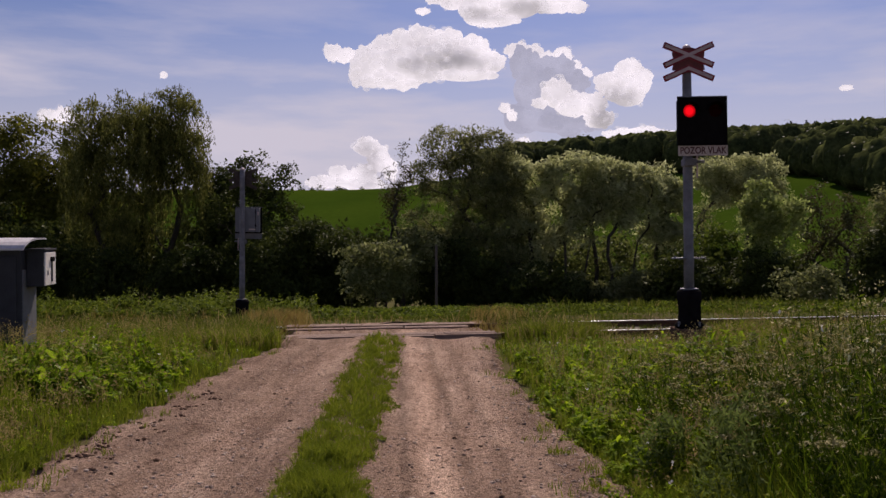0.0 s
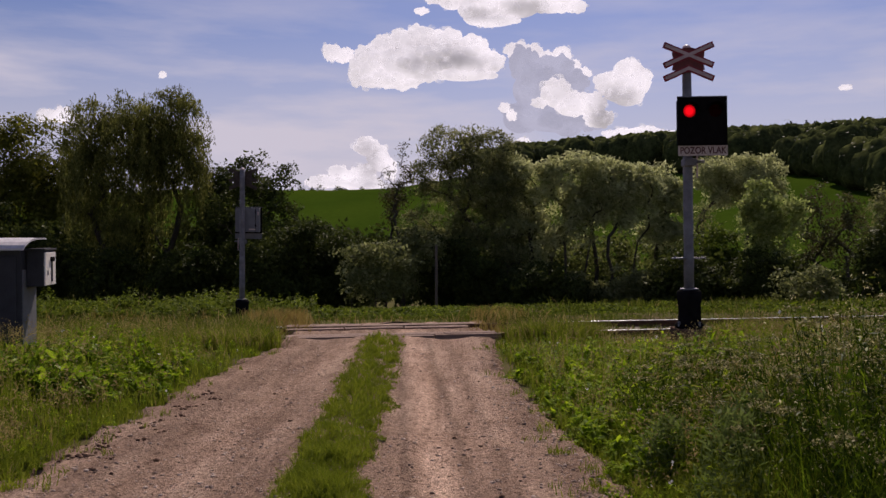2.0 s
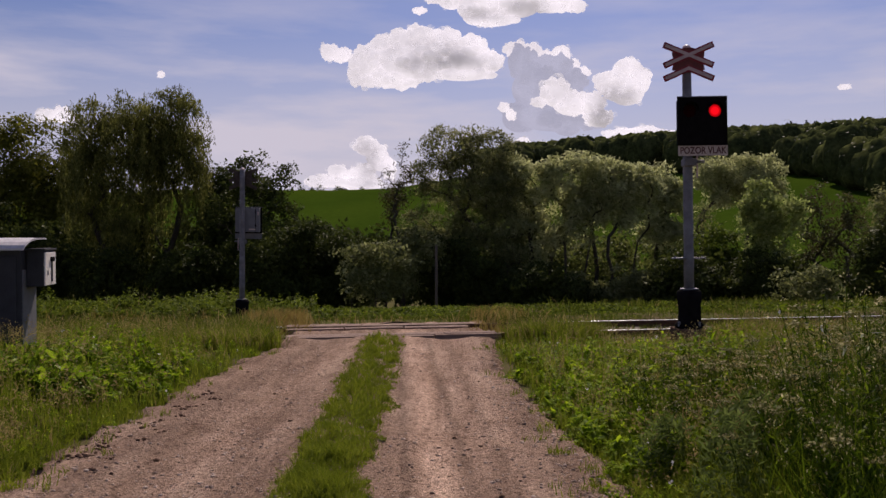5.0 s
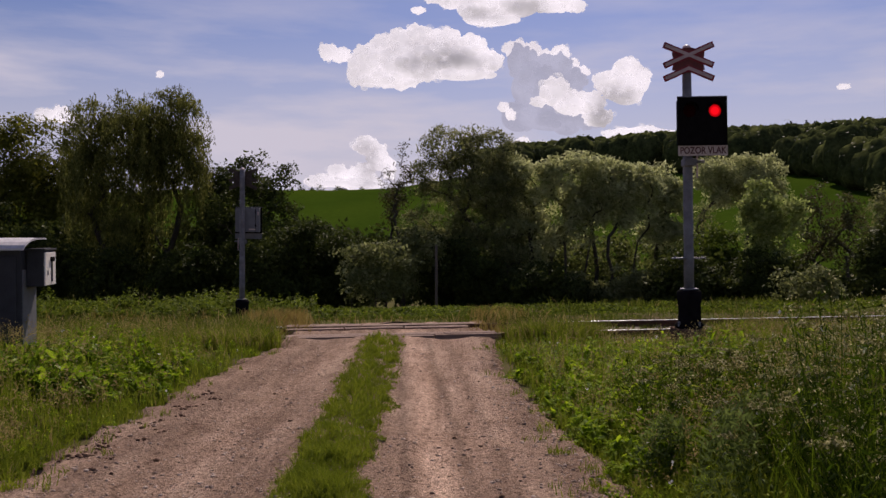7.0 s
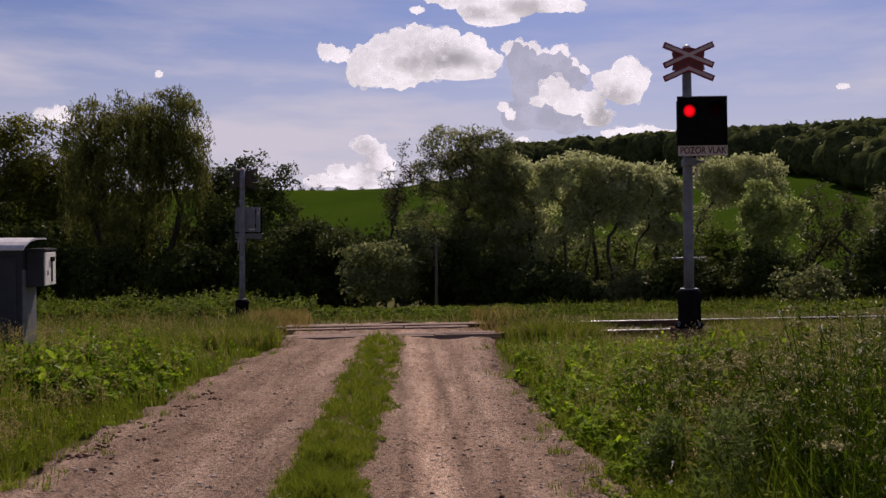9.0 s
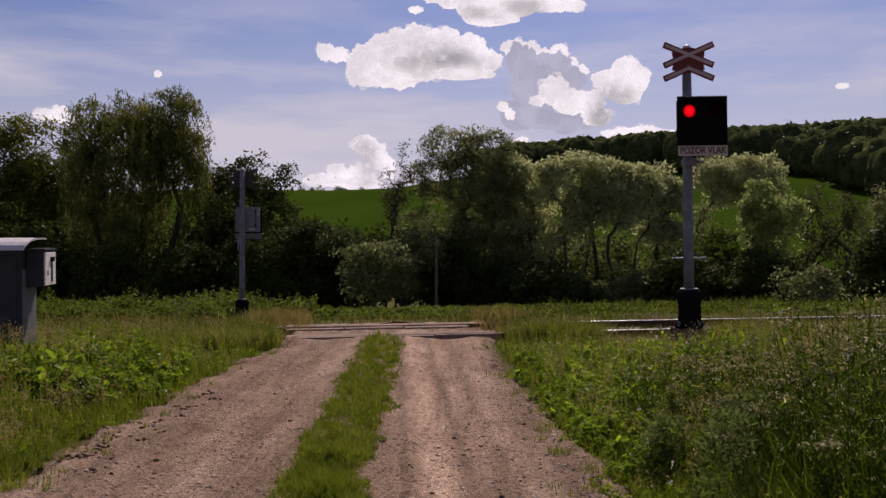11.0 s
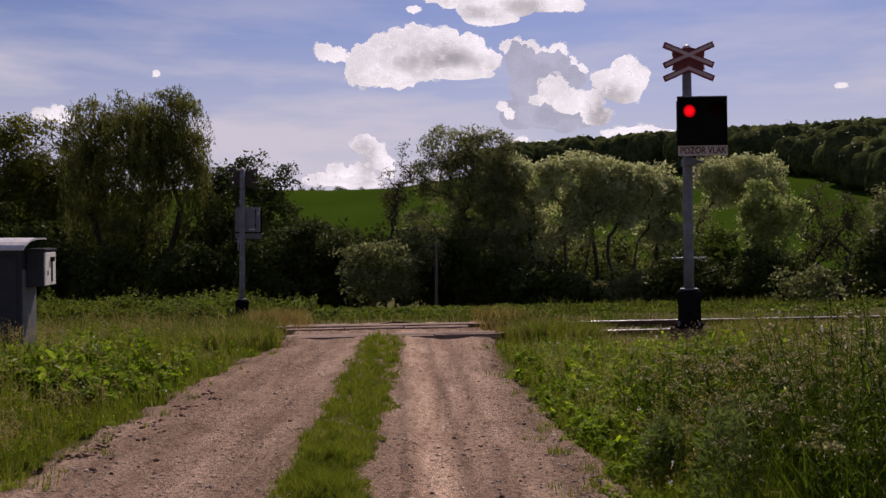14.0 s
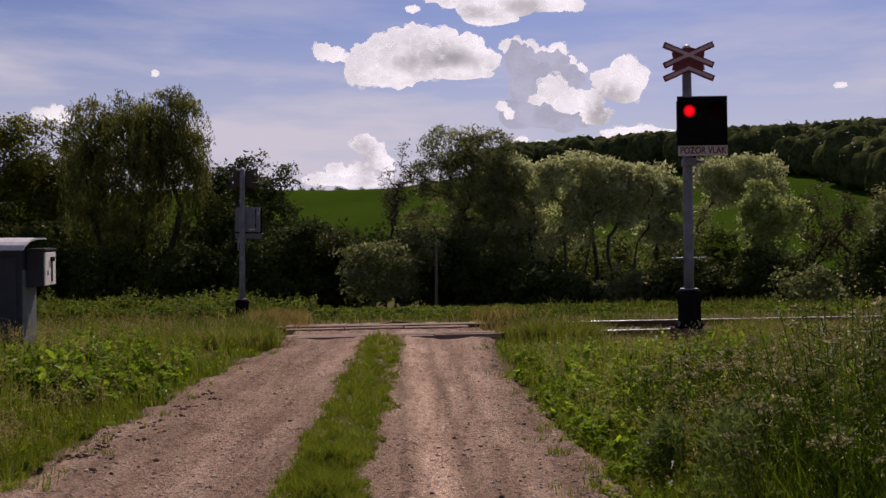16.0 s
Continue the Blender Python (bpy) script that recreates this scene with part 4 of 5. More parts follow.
    T("slim_tree", at(1450, 36), 36, 6.0, 2.2, 15, L_BROWN, "slim sparse brownish tree", bare=0.2, clumps=70, leaves=3600, size=(0.13, 0.055), clump_r=0.28, thick=0.013, low=1, lobes=[(1447, 355, 18, 30), (1450, 410, 28, 50), (1446, 470, 26, 40)])
    T("slim_tree", at(1500, 35), 35, 5.6, 2.0, 16, L_BROWN, "slim sparse brownish tree with a bare stem", bare=0.3, clumps=56, leaves=2600, size=(0.13, 0.055), clump_r=0.28, thick=0.013, low=1, lobes=[(1500, 365, 16, 28), (1506, 420, 28, 46)])
    T("slim_tree", at(1580, 36), 36, 6.6, 2.2, 17, L_OLIVE, "slim olive tree at the bank", bare=0.15, clumps=55, leaves=6000, size=(0.14, 0.06), clump_r=0.45)
    T("slim_tree", at(1243, 40), 40, 5.6, 0.8, 18, L_OLIVE, "thin young tree with a straight stem", bare=0.55, clumps=14, leaves=900, size=(0.14, 0.05), clump_r=0.3, thick=0.010)
    B = dict(category="bush", trunks=4, bare=0.0, hollow=0.6, low=1, thick=0.012)
    for i, (px, yy, hh, ww, lf, lab) in enumerate([
            (545, 33.5, 4.9, 3.0, L_DARK, "dark leafy shrub along the brook"), (480, 32.5, 4.2, 2.8, L_DARK, "dark dense shrub along the brook"), (655, 31.5, 3.1, 2.7, L_ELDER, "grey-green shrub with pale leaves"),
            (730, 33.5, 4.2, 2.0, L_ELDER, "shrub with pale blossom-like tips"), (600, 34.5, 4.0, 2.6, L_DARK, "dark shrub in the shade"),
            (1215, 33, 3.3, 2.8, L_DARK, "dark round shrub behind the signal"), (1255, 36, 4.7, 3.4, L_GREEN, "bright green shrub on the bank"), (1195, 36, 3.2, 2.0, L_DARK, "dark shrub under the willows"),
            (1425, 29, 1.7, 2.1, L_ELDER, "pale flowering elder shrub"), (1560, 31, 3.0, 2.4, L_DARK, "dark shrub at the bank"), (960, 33, 2.6, 2.6, L_DARK, "low dark shrub along the brook"),
            (860, 34, 3.4, 2.8, L_DARK, "dark shrub under the willow"), (790, 34.5, 4.2, 2.6, L_DARK, "dark shrub behind the post"), (1040, 36, 2.4, 3.0, L_OLIVE, "low shaded shrub along the brook"),
            (330, 35, 3.6, 3.0, L_DARK, "dark shrub under the willow"), (190, 35, 3.4, 3.2, L_DARK, "dark shaded shrub along the brook"), (70, 36, 4.4, 3.2, L_DARK, "dark shrub behind the cabinet"),
            (1130, 34, 2.4, 2.4, L_OLIVE, "low olive shrub along the brook"), (1340, 33, 2.8, 2.6, L_DARK, "dark shrub in the shade"), (1480, 34, 2.2, 2.6, L_DARK, "low dark shrub along the brook"), (-60, 34, 3.8, 3.2, L_DARK, "dark shrub by the tree")]):
        B["lobes"] = {655: [(622, 468, 22, 24), (660, 452, 30, 20), (694, 482, 22, 42), (650, 505, 40, 26)], 730: [(728, 424, 30, 14), (750, 446, 22, 26), (715, 470, 24, 40)],
                      1425: [(1400, 505, 22, 20), (1440, 500, 24, 16), (1462, 520, 22, 18), (1420, 530, 40, 14)]}.get(px)
        T("bush", at(px, yy), yy, hh, ww, 40 + i, lf, lab, clumps=int(26 + 12 * hh), leaves=int((1500 if lf is L_ELDER else 2500) * hh), size=(0.16, 0.08), clump_r=0.36 if lf is L_ELDER else 0.42, **B)


plant_trees()


def undergrowth():
    """Tangled shade-loving growth that fills the bank between the stems."""
    r = np.random.RandomState(61)
    V = []
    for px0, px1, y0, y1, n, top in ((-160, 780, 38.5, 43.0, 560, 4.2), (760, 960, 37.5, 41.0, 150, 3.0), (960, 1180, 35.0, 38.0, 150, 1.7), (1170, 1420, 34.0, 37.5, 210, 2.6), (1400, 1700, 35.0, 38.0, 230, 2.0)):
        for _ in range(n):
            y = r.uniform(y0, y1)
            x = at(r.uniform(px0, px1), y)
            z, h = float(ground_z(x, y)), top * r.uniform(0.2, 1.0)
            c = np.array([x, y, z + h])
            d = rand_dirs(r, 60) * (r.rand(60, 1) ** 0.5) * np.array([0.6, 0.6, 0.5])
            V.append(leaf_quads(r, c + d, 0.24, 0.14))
    W = []
    for _ in range(430):
        y = r.uniform(38.0, 42.5)
        x = at(r.uniform(870, 1215), y)
        c = np.array([x, y, float(ground_z(x, y)) + 3.7 * r.uniform(0.08, 1.0)])
        d = rand_dirs(r, 50) * (r.rand(50, 1) ** 0.5) * np.array([0.55, 0.55, 0.5])
        W.append(spray_quads(r, c + d, d + np.array([0, 0, 0.4]), 0.22, 0.10, 0.2))
    tagged(new("thicket", quads_mesh("thicket", np.concatenate(W), L_THICKET)), "loose olive thicket behind the willow row", "bushes", kind="stuff")
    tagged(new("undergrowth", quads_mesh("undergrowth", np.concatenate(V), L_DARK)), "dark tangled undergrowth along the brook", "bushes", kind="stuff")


undergrowth()


def unit_ball(sub):
    bm = bmesh.new()
    bmesh.ops.create_icosphere(bm, subdivisions=sub, radius=1.0)
    v = np.array([p.co[:] for p in bm.verts])
    f = np.array([[q.index for q in t.verts] for t in bm.faces])
    bm.free()
    return v, f


def build_forest():
    """The wood on the hill's shoulder: uncounted leafy crowns, each round a dark core."""
    r = np.random.RandomState(21)
    base_v, base_f = unit_ball(3)
    V, F, Q, o = [], [], [], 0
    edge_px = [840, 930, 1100, 1300, 1390, 1470, 1560, 1700, 2000]
    edge_py = [318, 306, 303, 310, 309, 320, 350, 400, 420]
    cells = set()
    for _ in range(40000):
        y = r.uniform(90, 560)
        px = r.uniform(850, 2000)
        if r.rand() > y / 560:
            continue
        x = at(px, y)
        z = float(ground_z(x, y))
        py = 420 - (z - 1.6) / y * 1500
        yc = np.interp(x / y, CREST_T, CREST_Y)
        if py > np.interp(px, edge_px, edge_py) or y > yc + 10:
            continue
        cell = 4.0 + 1.0 * int(y // 100)
        key = (int(y // 100), round(x / cell), round(y / (cell * 1.25)))
        if key in cells:
            continue
        cells.add(key)
        h = r.uniform(6.5, 9.5)
        rad = cell * r.uniform(0.55, 0.72)
        c = np.array([x, y, z + h * 0.48])
        size = np.array([rad, rad, h * 0.52])
        V.append(base_v * (1 + 0.10 * r.normal(size=(len(base_v), 1)).clip(-1.4, 1.4)) * size * 0.95 + c)
        F.append(base_f + o)
        o += len(base_v)
        k = int(70 + 120 * max(0.0, 1 - y / 260))
        q = 0.24 + 0.0009 * y
        d = rand_dirs(r, k)
        d[:, 1] = np.where(d[:, 2] < 0.2, -np.abs(d[:, 1]), d[:, 1])
        bump = 0.94 + 0.20 * np.sin(d[:, :1] * 5 + r.uniform(0, 6)) * np.cos(d[:, 2:] * 7 + r.uniform(0, 6)) + 0.06 * r.normal(size=(k, 1))
        Q.append(spray_quads(r, c + d * bump * size, d + np.array([0, 0, 0.35]), q * 1.1, q * 0.9, 0.1, 0.16))
        if len(cells) > 2000:
            break
    ob = new("forest", quads_mesh("forest", np.concatenate(Q), L_FOREST))
    tagged(ob, "dark mixed wood covering the far hilltop", "forest", kind="stuff")
    inner = new("forest_shade", mesh_of("forest_shade", np.concatenate(V), np.concatenate(F), M_FOREST, True))
    inner.parent = ob
    tagged(inner, "dense dark inner foliage of the far wood", kind="stuff")
    # spruces that stick out of the skyline
    V = []
    for i in range(90):
        px = r.uniform(1380, 1900) if i < 75 else r.uniform(930, 1300)
        y = float(np.interp((px - 784) / 1500, CREST_T, CREST_Y)) + r.uniform(-25, 8)
        x = at(px, y)
        z, h = float(ground_z(x, y)), r.uniform(9, 12.5) * (1 if i < 75 else 0.75)
        t = r.rand(260, 1) ** 1.3
        a = r.uniform(0, 2 * math.pi, (260, 1))
        rr = (1 - t) * h * 0.17 * r.uniform(0.5, 1, (260, 1))
        V.append(leaf_quads(r, np.hstack([x + rr * np.cos(a), y + rr * np.sin(a), z + 0.1 * h + t * h * 0.9]), 0.9, 0.5, 0.5))
    tagged(new("spruce_stand", quads_mesh("spruce_stand", np.concatenate(V), L_CONIFER)), "dark spruces standing out of the skyline", "forest", kind="stuff")
    # a few tiny hedge trees on the field's crest
    V = []
    for px in (533, 552, 566, 598, 604, 611, 640, 470, 420):
        y = float(np.interp((px - 784) / 1500, CREST_T, CREST_Y)) + 12
        x, s = at(px, y), r.uniform(0.8, 1.6)
        z = float(ground_z(x, y))
        V.append(leaf_quads(r, np.array([x, y, z + s * 0.8]) + rand_dirs(r, 160) * s * (r.rand(160, 1) ** 0.4), 0.45, 0.3))
    tagged(new("hedge", quads_mesh("hedge", np.concatenate(V), L_DARK)), "tiny hedge trees on the field's crest", "hedge", kind="stuff")


build_forest()

# ---- clouds ----
CLOUD_Y = 2600.0


def cloud_material(name, body, glow, low, high, clear=0.0, shade_cores=(), shade_low=0.53):
    """White heap cloud that glows: its light and shade are put into the emission, brighter and dimmer by noise."""
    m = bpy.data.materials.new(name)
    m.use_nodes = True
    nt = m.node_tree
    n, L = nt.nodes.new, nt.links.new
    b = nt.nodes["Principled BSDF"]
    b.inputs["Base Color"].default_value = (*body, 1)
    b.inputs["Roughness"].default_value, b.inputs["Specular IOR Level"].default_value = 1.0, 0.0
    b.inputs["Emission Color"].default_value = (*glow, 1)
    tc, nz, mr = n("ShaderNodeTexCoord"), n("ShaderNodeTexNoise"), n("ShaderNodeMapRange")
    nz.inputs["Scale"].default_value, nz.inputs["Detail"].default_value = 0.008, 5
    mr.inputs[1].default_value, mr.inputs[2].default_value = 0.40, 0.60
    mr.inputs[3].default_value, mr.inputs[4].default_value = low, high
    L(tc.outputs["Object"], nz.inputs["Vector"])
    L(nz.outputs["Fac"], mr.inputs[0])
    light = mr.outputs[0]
    for (px, pz, rx, rz) in shade_cores:
        # grey middles: shade painted in by dimming the glow round each centre
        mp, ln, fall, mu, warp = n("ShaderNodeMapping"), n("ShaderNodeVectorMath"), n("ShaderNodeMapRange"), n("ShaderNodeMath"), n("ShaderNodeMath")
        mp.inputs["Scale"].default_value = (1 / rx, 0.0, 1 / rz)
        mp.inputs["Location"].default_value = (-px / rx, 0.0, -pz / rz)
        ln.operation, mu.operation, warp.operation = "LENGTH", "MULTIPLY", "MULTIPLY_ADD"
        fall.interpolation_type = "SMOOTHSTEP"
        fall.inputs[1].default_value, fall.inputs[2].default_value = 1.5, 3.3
        fall.inputs[3].default_value, fall.inputs[4].default_value = shade_low / high, 1.0
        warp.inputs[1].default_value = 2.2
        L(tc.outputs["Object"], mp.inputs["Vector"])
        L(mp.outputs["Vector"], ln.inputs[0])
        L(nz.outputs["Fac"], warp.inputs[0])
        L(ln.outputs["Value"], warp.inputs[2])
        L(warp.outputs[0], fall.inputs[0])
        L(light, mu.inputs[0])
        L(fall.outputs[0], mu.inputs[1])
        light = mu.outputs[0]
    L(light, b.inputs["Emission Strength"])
    if clear:
        tr, ms, wz, wr = n("ShaderNodeBsdfTransparent"), n("ShaderNodeMixShader"), n("ShaderNodeTexNoise"), n("ShaderNodeMapRange")
        wz.inputs["Scale"].default_value, wz.inputs["Detail"].default_value = 0.03, 6
        wr.inputs[1].default_value, wr.inputs[2].default_value = 0.42, 0.64
        wr.inputs[3].default_value, wr.inputs[4].default_value = 0.0, 1 - clear
        L(tc.outputs["Object"], wz.inputs["Vector"])
        L(wz.outputs["Fac"], wr.inputs[0])
        L(wr.outputs[0], ms.inputs["Fac"])
        L(tr.outputs["BSDF"], ms.inputs[1])
        L(b.outputs["BSDF"], ms.inputs[2])
        L(ms.outputs["Shader"], nt.nodes["Material Output"].inputs["Surface"])
    return m


# sunlit and shaded cloud tones are set in each material's glow
WHITE_CLOUD = ("glow_white_cloud", (0.22, 0.215, 0.225), (0.95, 0.92, 0.98), 0.72, 0.90)
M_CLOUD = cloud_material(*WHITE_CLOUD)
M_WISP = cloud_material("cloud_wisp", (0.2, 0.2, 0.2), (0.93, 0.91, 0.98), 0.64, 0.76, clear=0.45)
M_TOWER = cloud_material("shade_toned_cloud_tower", (0.12, 0.12, 0.14), (0.76, 0.79, 1.0), 0.48, 0.56)


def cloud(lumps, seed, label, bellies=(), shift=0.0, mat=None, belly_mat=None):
    """A heap cloud from main billows (x, y, half width, half height in sight-line units), budding into smaller and
    smaller billows.
    bellies: grey shade put into the glow, or solid parts of dimmer glow on its near side where belly_mat is given."""
    r = np.random.RandomState(seed)
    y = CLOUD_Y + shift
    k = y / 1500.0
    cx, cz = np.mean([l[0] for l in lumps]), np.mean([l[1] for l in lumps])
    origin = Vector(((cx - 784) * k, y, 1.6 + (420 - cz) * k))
    ico = {sub: unit_ball(sub) for sub in (2, 3)}

    def buds(C, R, n, lo, hi, flat):
        """n smaller billows on each billow (centres C, radii R)."""
        c, q = np.repeat(C, n, 0), np.repeat(R, n, 0)
        d = rand_dirs(r, len(c))
        d[:, 1] = -np.abs(d[:, 1]) * flat
        d[:, 2] = np.where((d[:, 2] < -0.3) & (r.rand(len(c)) < 0.35), -d[:, 2], d[:, 2])
        d /= np.linalg.norm(d, axis=1)[:, None]
        s = q * r.uniform(lo, hi, (len(c), 1))
        s = 0.5 * s + 0.5 * s.mean(1, keepdims=True)
        return c + d * q * r.uniform(0.78, 0.98, (len(c), 1)), s

    def skin(levels, name, m):
        V, F, o = [], [], 0
        for C, R, sub in levels:
            bv, bf = ico[sub]
            v = bv[None] * R[:, None, :] + C[:, None, :]
            V.append(v.reshape(-1, 3))
            F.append((bf[None] + (np.arange(len(C)) * len(bv))[:, None, None] + o).reshape(-1, 3))
            o += len(C) * len(bv)
        return new(name, mesh_of(name, np.concatenate(V), np.concatenate(F), m, True))

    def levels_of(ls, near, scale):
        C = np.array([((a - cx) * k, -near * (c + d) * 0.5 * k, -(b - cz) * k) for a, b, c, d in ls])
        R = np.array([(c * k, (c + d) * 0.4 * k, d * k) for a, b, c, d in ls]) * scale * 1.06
        c1, r1 = buds(C, R, 24, 0.14, 0.36, 0.9)
        c2, r2 = buds(c1, r1, 4, 0.25, 0.50, 0.9)
        return [(C, R * 0.97, 3), (c1, r1, 2), (c2, r2, 2)]

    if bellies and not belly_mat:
        mat = cloud_material(*WHITE_CLOUD, shade_cores=[((a - cx) * k, (cz - b) * k, c * k, d * k) for a, b, c, d in bellies])
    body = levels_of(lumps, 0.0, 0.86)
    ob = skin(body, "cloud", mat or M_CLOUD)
    ob.matrix_basis = Matrix.Translation(origin)
    tagged(ob, label, "cloud", "heap clouds")
    c1, r1 = body[1][0], body[1][1]
    edge = skin([(*buds(c1, r1 * 1.25, 1, 0.4, 0.8, 0.2), 2)], "cloud_fringe", M_WISP)
    edge.parent = ob
    tagged(edge, "thin torn white fringe", kind="stuff")
    if belly_mat:
        dark = skin(levels_of(bellies, 0.55, 0.86), "cloud_belly", belly_mat)
        dark.parent = ob
        dark["label"] = "grey-blue part with shade put into its glow"
    return ob, origin, k


CLOUDS = []


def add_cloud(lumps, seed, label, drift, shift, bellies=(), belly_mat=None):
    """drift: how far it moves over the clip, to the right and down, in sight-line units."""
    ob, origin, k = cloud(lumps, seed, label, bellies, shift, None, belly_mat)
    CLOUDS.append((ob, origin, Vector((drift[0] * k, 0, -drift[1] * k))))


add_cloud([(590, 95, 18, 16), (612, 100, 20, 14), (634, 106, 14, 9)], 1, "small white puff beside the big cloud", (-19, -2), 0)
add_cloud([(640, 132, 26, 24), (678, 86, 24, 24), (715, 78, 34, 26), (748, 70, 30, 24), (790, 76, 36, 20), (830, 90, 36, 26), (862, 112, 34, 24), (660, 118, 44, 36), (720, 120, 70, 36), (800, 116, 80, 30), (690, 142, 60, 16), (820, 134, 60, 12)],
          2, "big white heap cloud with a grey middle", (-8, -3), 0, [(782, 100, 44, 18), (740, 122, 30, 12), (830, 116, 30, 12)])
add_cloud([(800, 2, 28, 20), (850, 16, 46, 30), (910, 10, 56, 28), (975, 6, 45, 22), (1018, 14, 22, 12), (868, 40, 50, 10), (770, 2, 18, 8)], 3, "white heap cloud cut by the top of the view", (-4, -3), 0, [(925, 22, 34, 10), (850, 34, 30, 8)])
# white billows behind give the bright edge; the shade is in M_TOWER's glow
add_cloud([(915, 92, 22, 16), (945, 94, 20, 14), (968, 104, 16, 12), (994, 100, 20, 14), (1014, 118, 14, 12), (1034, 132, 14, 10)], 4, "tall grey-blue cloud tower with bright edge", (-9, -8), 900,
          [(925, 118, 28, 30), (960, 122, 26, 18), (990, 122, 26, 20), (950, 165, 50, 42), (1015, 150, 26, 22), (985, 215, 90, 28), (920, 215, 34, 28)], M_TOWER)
add_cloud([(955, 184, 16, 10), (985, 168, 28, 28), (1010, 188, 32, 22), (1045, 186, 30, 22), (1078, 150, 28, 24), (1108, 128, 26, 24), (1132, 148, 22, 26), (1110, 165, 36, 28), (1060, 212, 28, 18)], 5, "bright white heap cloud with a dim grey patch", (-6, -6), 100, [(1082, 178, 28, 18), (1066, 212, 20, 16)])
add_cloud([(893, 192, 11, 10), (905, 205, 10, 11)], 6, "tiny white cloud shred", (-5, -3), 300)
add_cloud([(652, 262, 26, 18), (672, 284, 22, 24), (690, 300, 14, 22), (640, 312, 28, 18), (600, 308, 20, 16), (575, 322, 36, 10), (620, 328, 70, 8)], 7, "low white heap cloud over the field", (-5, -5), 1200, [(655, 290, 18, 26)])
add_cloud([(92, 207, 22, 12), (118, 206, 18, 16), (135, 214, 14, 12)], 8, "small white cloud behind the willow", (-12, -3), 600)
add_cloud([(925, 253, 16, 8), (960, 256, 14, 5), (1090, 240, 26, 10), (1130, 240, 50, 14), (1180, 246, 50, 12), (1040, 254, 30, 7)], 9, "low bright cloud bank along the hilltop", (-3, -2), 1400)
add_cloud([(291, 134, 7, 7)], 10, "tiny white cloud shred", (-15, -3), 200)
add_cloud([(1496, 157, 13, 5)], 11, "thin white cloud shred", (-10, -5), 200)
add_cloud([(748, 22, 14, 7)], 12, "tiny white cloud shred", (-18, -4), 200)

# ---- grass, weeds and loose stones ----


def sight_points(r, n, px0, px1, y0, y1):
    """Points strewn over the ground between two distances, thinning out with distance."""
    y = 1.0 / r.uniform(1.0 / y1, 1.0 / y0, n)
    return at(r.uniform(px0, px1, n), y), y


def blades(r, x, y, z, h, w, lean=0.5):
    """Bent grass blades, two quads each."""
    n = len(x)
    a = r.uniform(0, 2 * math.pi, n)
    side = np.stack([np.cos(a), np.sin(a), np.zeros(n)], 1)
    t = r.uniform(0, 2 * math.pi, n)
    out = np.stack([np.cos(t), np.sin(t), np.zeros(n)], 1) * (h * lean * r.uniform(0.1, 1.0, n))[:, None]
    b = np.stack([x, y, z], 1)
    up = np.stack([np.zeros(n), np.zeros(n), h], 1)
    s = side * (w * 0.5)[:, None]
    m, e = b + up * 0.55 + out * 0.3, b + up * 0.95 + out
    v = np.stack([b - s, b + s, m + s * 0.8, m - s * 0.8, e + s * 0.12, e - s * 0.12], 1).reshape(-1, 3)
    i = np.arange(n)[:, None] * 6
    f = np.concatenate([i + np.array([[0, 1, 2, 3]]), i + np.array([[3, 2, 4, 5]])], 1).reshape(-1, 4)
    return v, f


def stuff(name, sets, mat, label, category):
    V, F, o = [], [], 0
    for v, f in sets:
        V.append(v)
        F.append(f + o)
        o += len(v)
    ob = new(name, mesh_of(name, np.concatenate(V), np.concatenate(F), mat))
    return tagged(ob, label, category, kind="stuff")


def off_road(x, y, margin):
    return np.maximum(road_left(y) - x, x - road_right(y)) + 0.16 * wave_noise(x * 0.3, y, 0.9, 31) + 0.08 * wave_noise(x, y, 0.3, 32) > margin


def tufts(r, x, y, per, spread_r):
    k = len(x)
    X = np.repeat(x, per) + r.normal(size=k * per) * spread_r
    Y = np.repeat(y, per) + r.normal(size=k * per) * spread_r
    return X, Y


def verge_height(x, y):
    """How tall the growth stands beside the road."""
    d = np.maximum(road_left(y) - x, x - road_right(y))
    right = x > 0
    cap = np.clip(np.where(right, 1.42, 1.40) - 0.110 * y, np.where(x < 0, 0.36, np.where(x < 2.1, 0.30, 0.16)), 0.8)
    return np.minimum(0.08 + np.where(right, 0.34, 0.24) * np.clip(d, 0, 3), cap) * (1 + 0.25 * wave_noise(x, y, 1.1, 17))


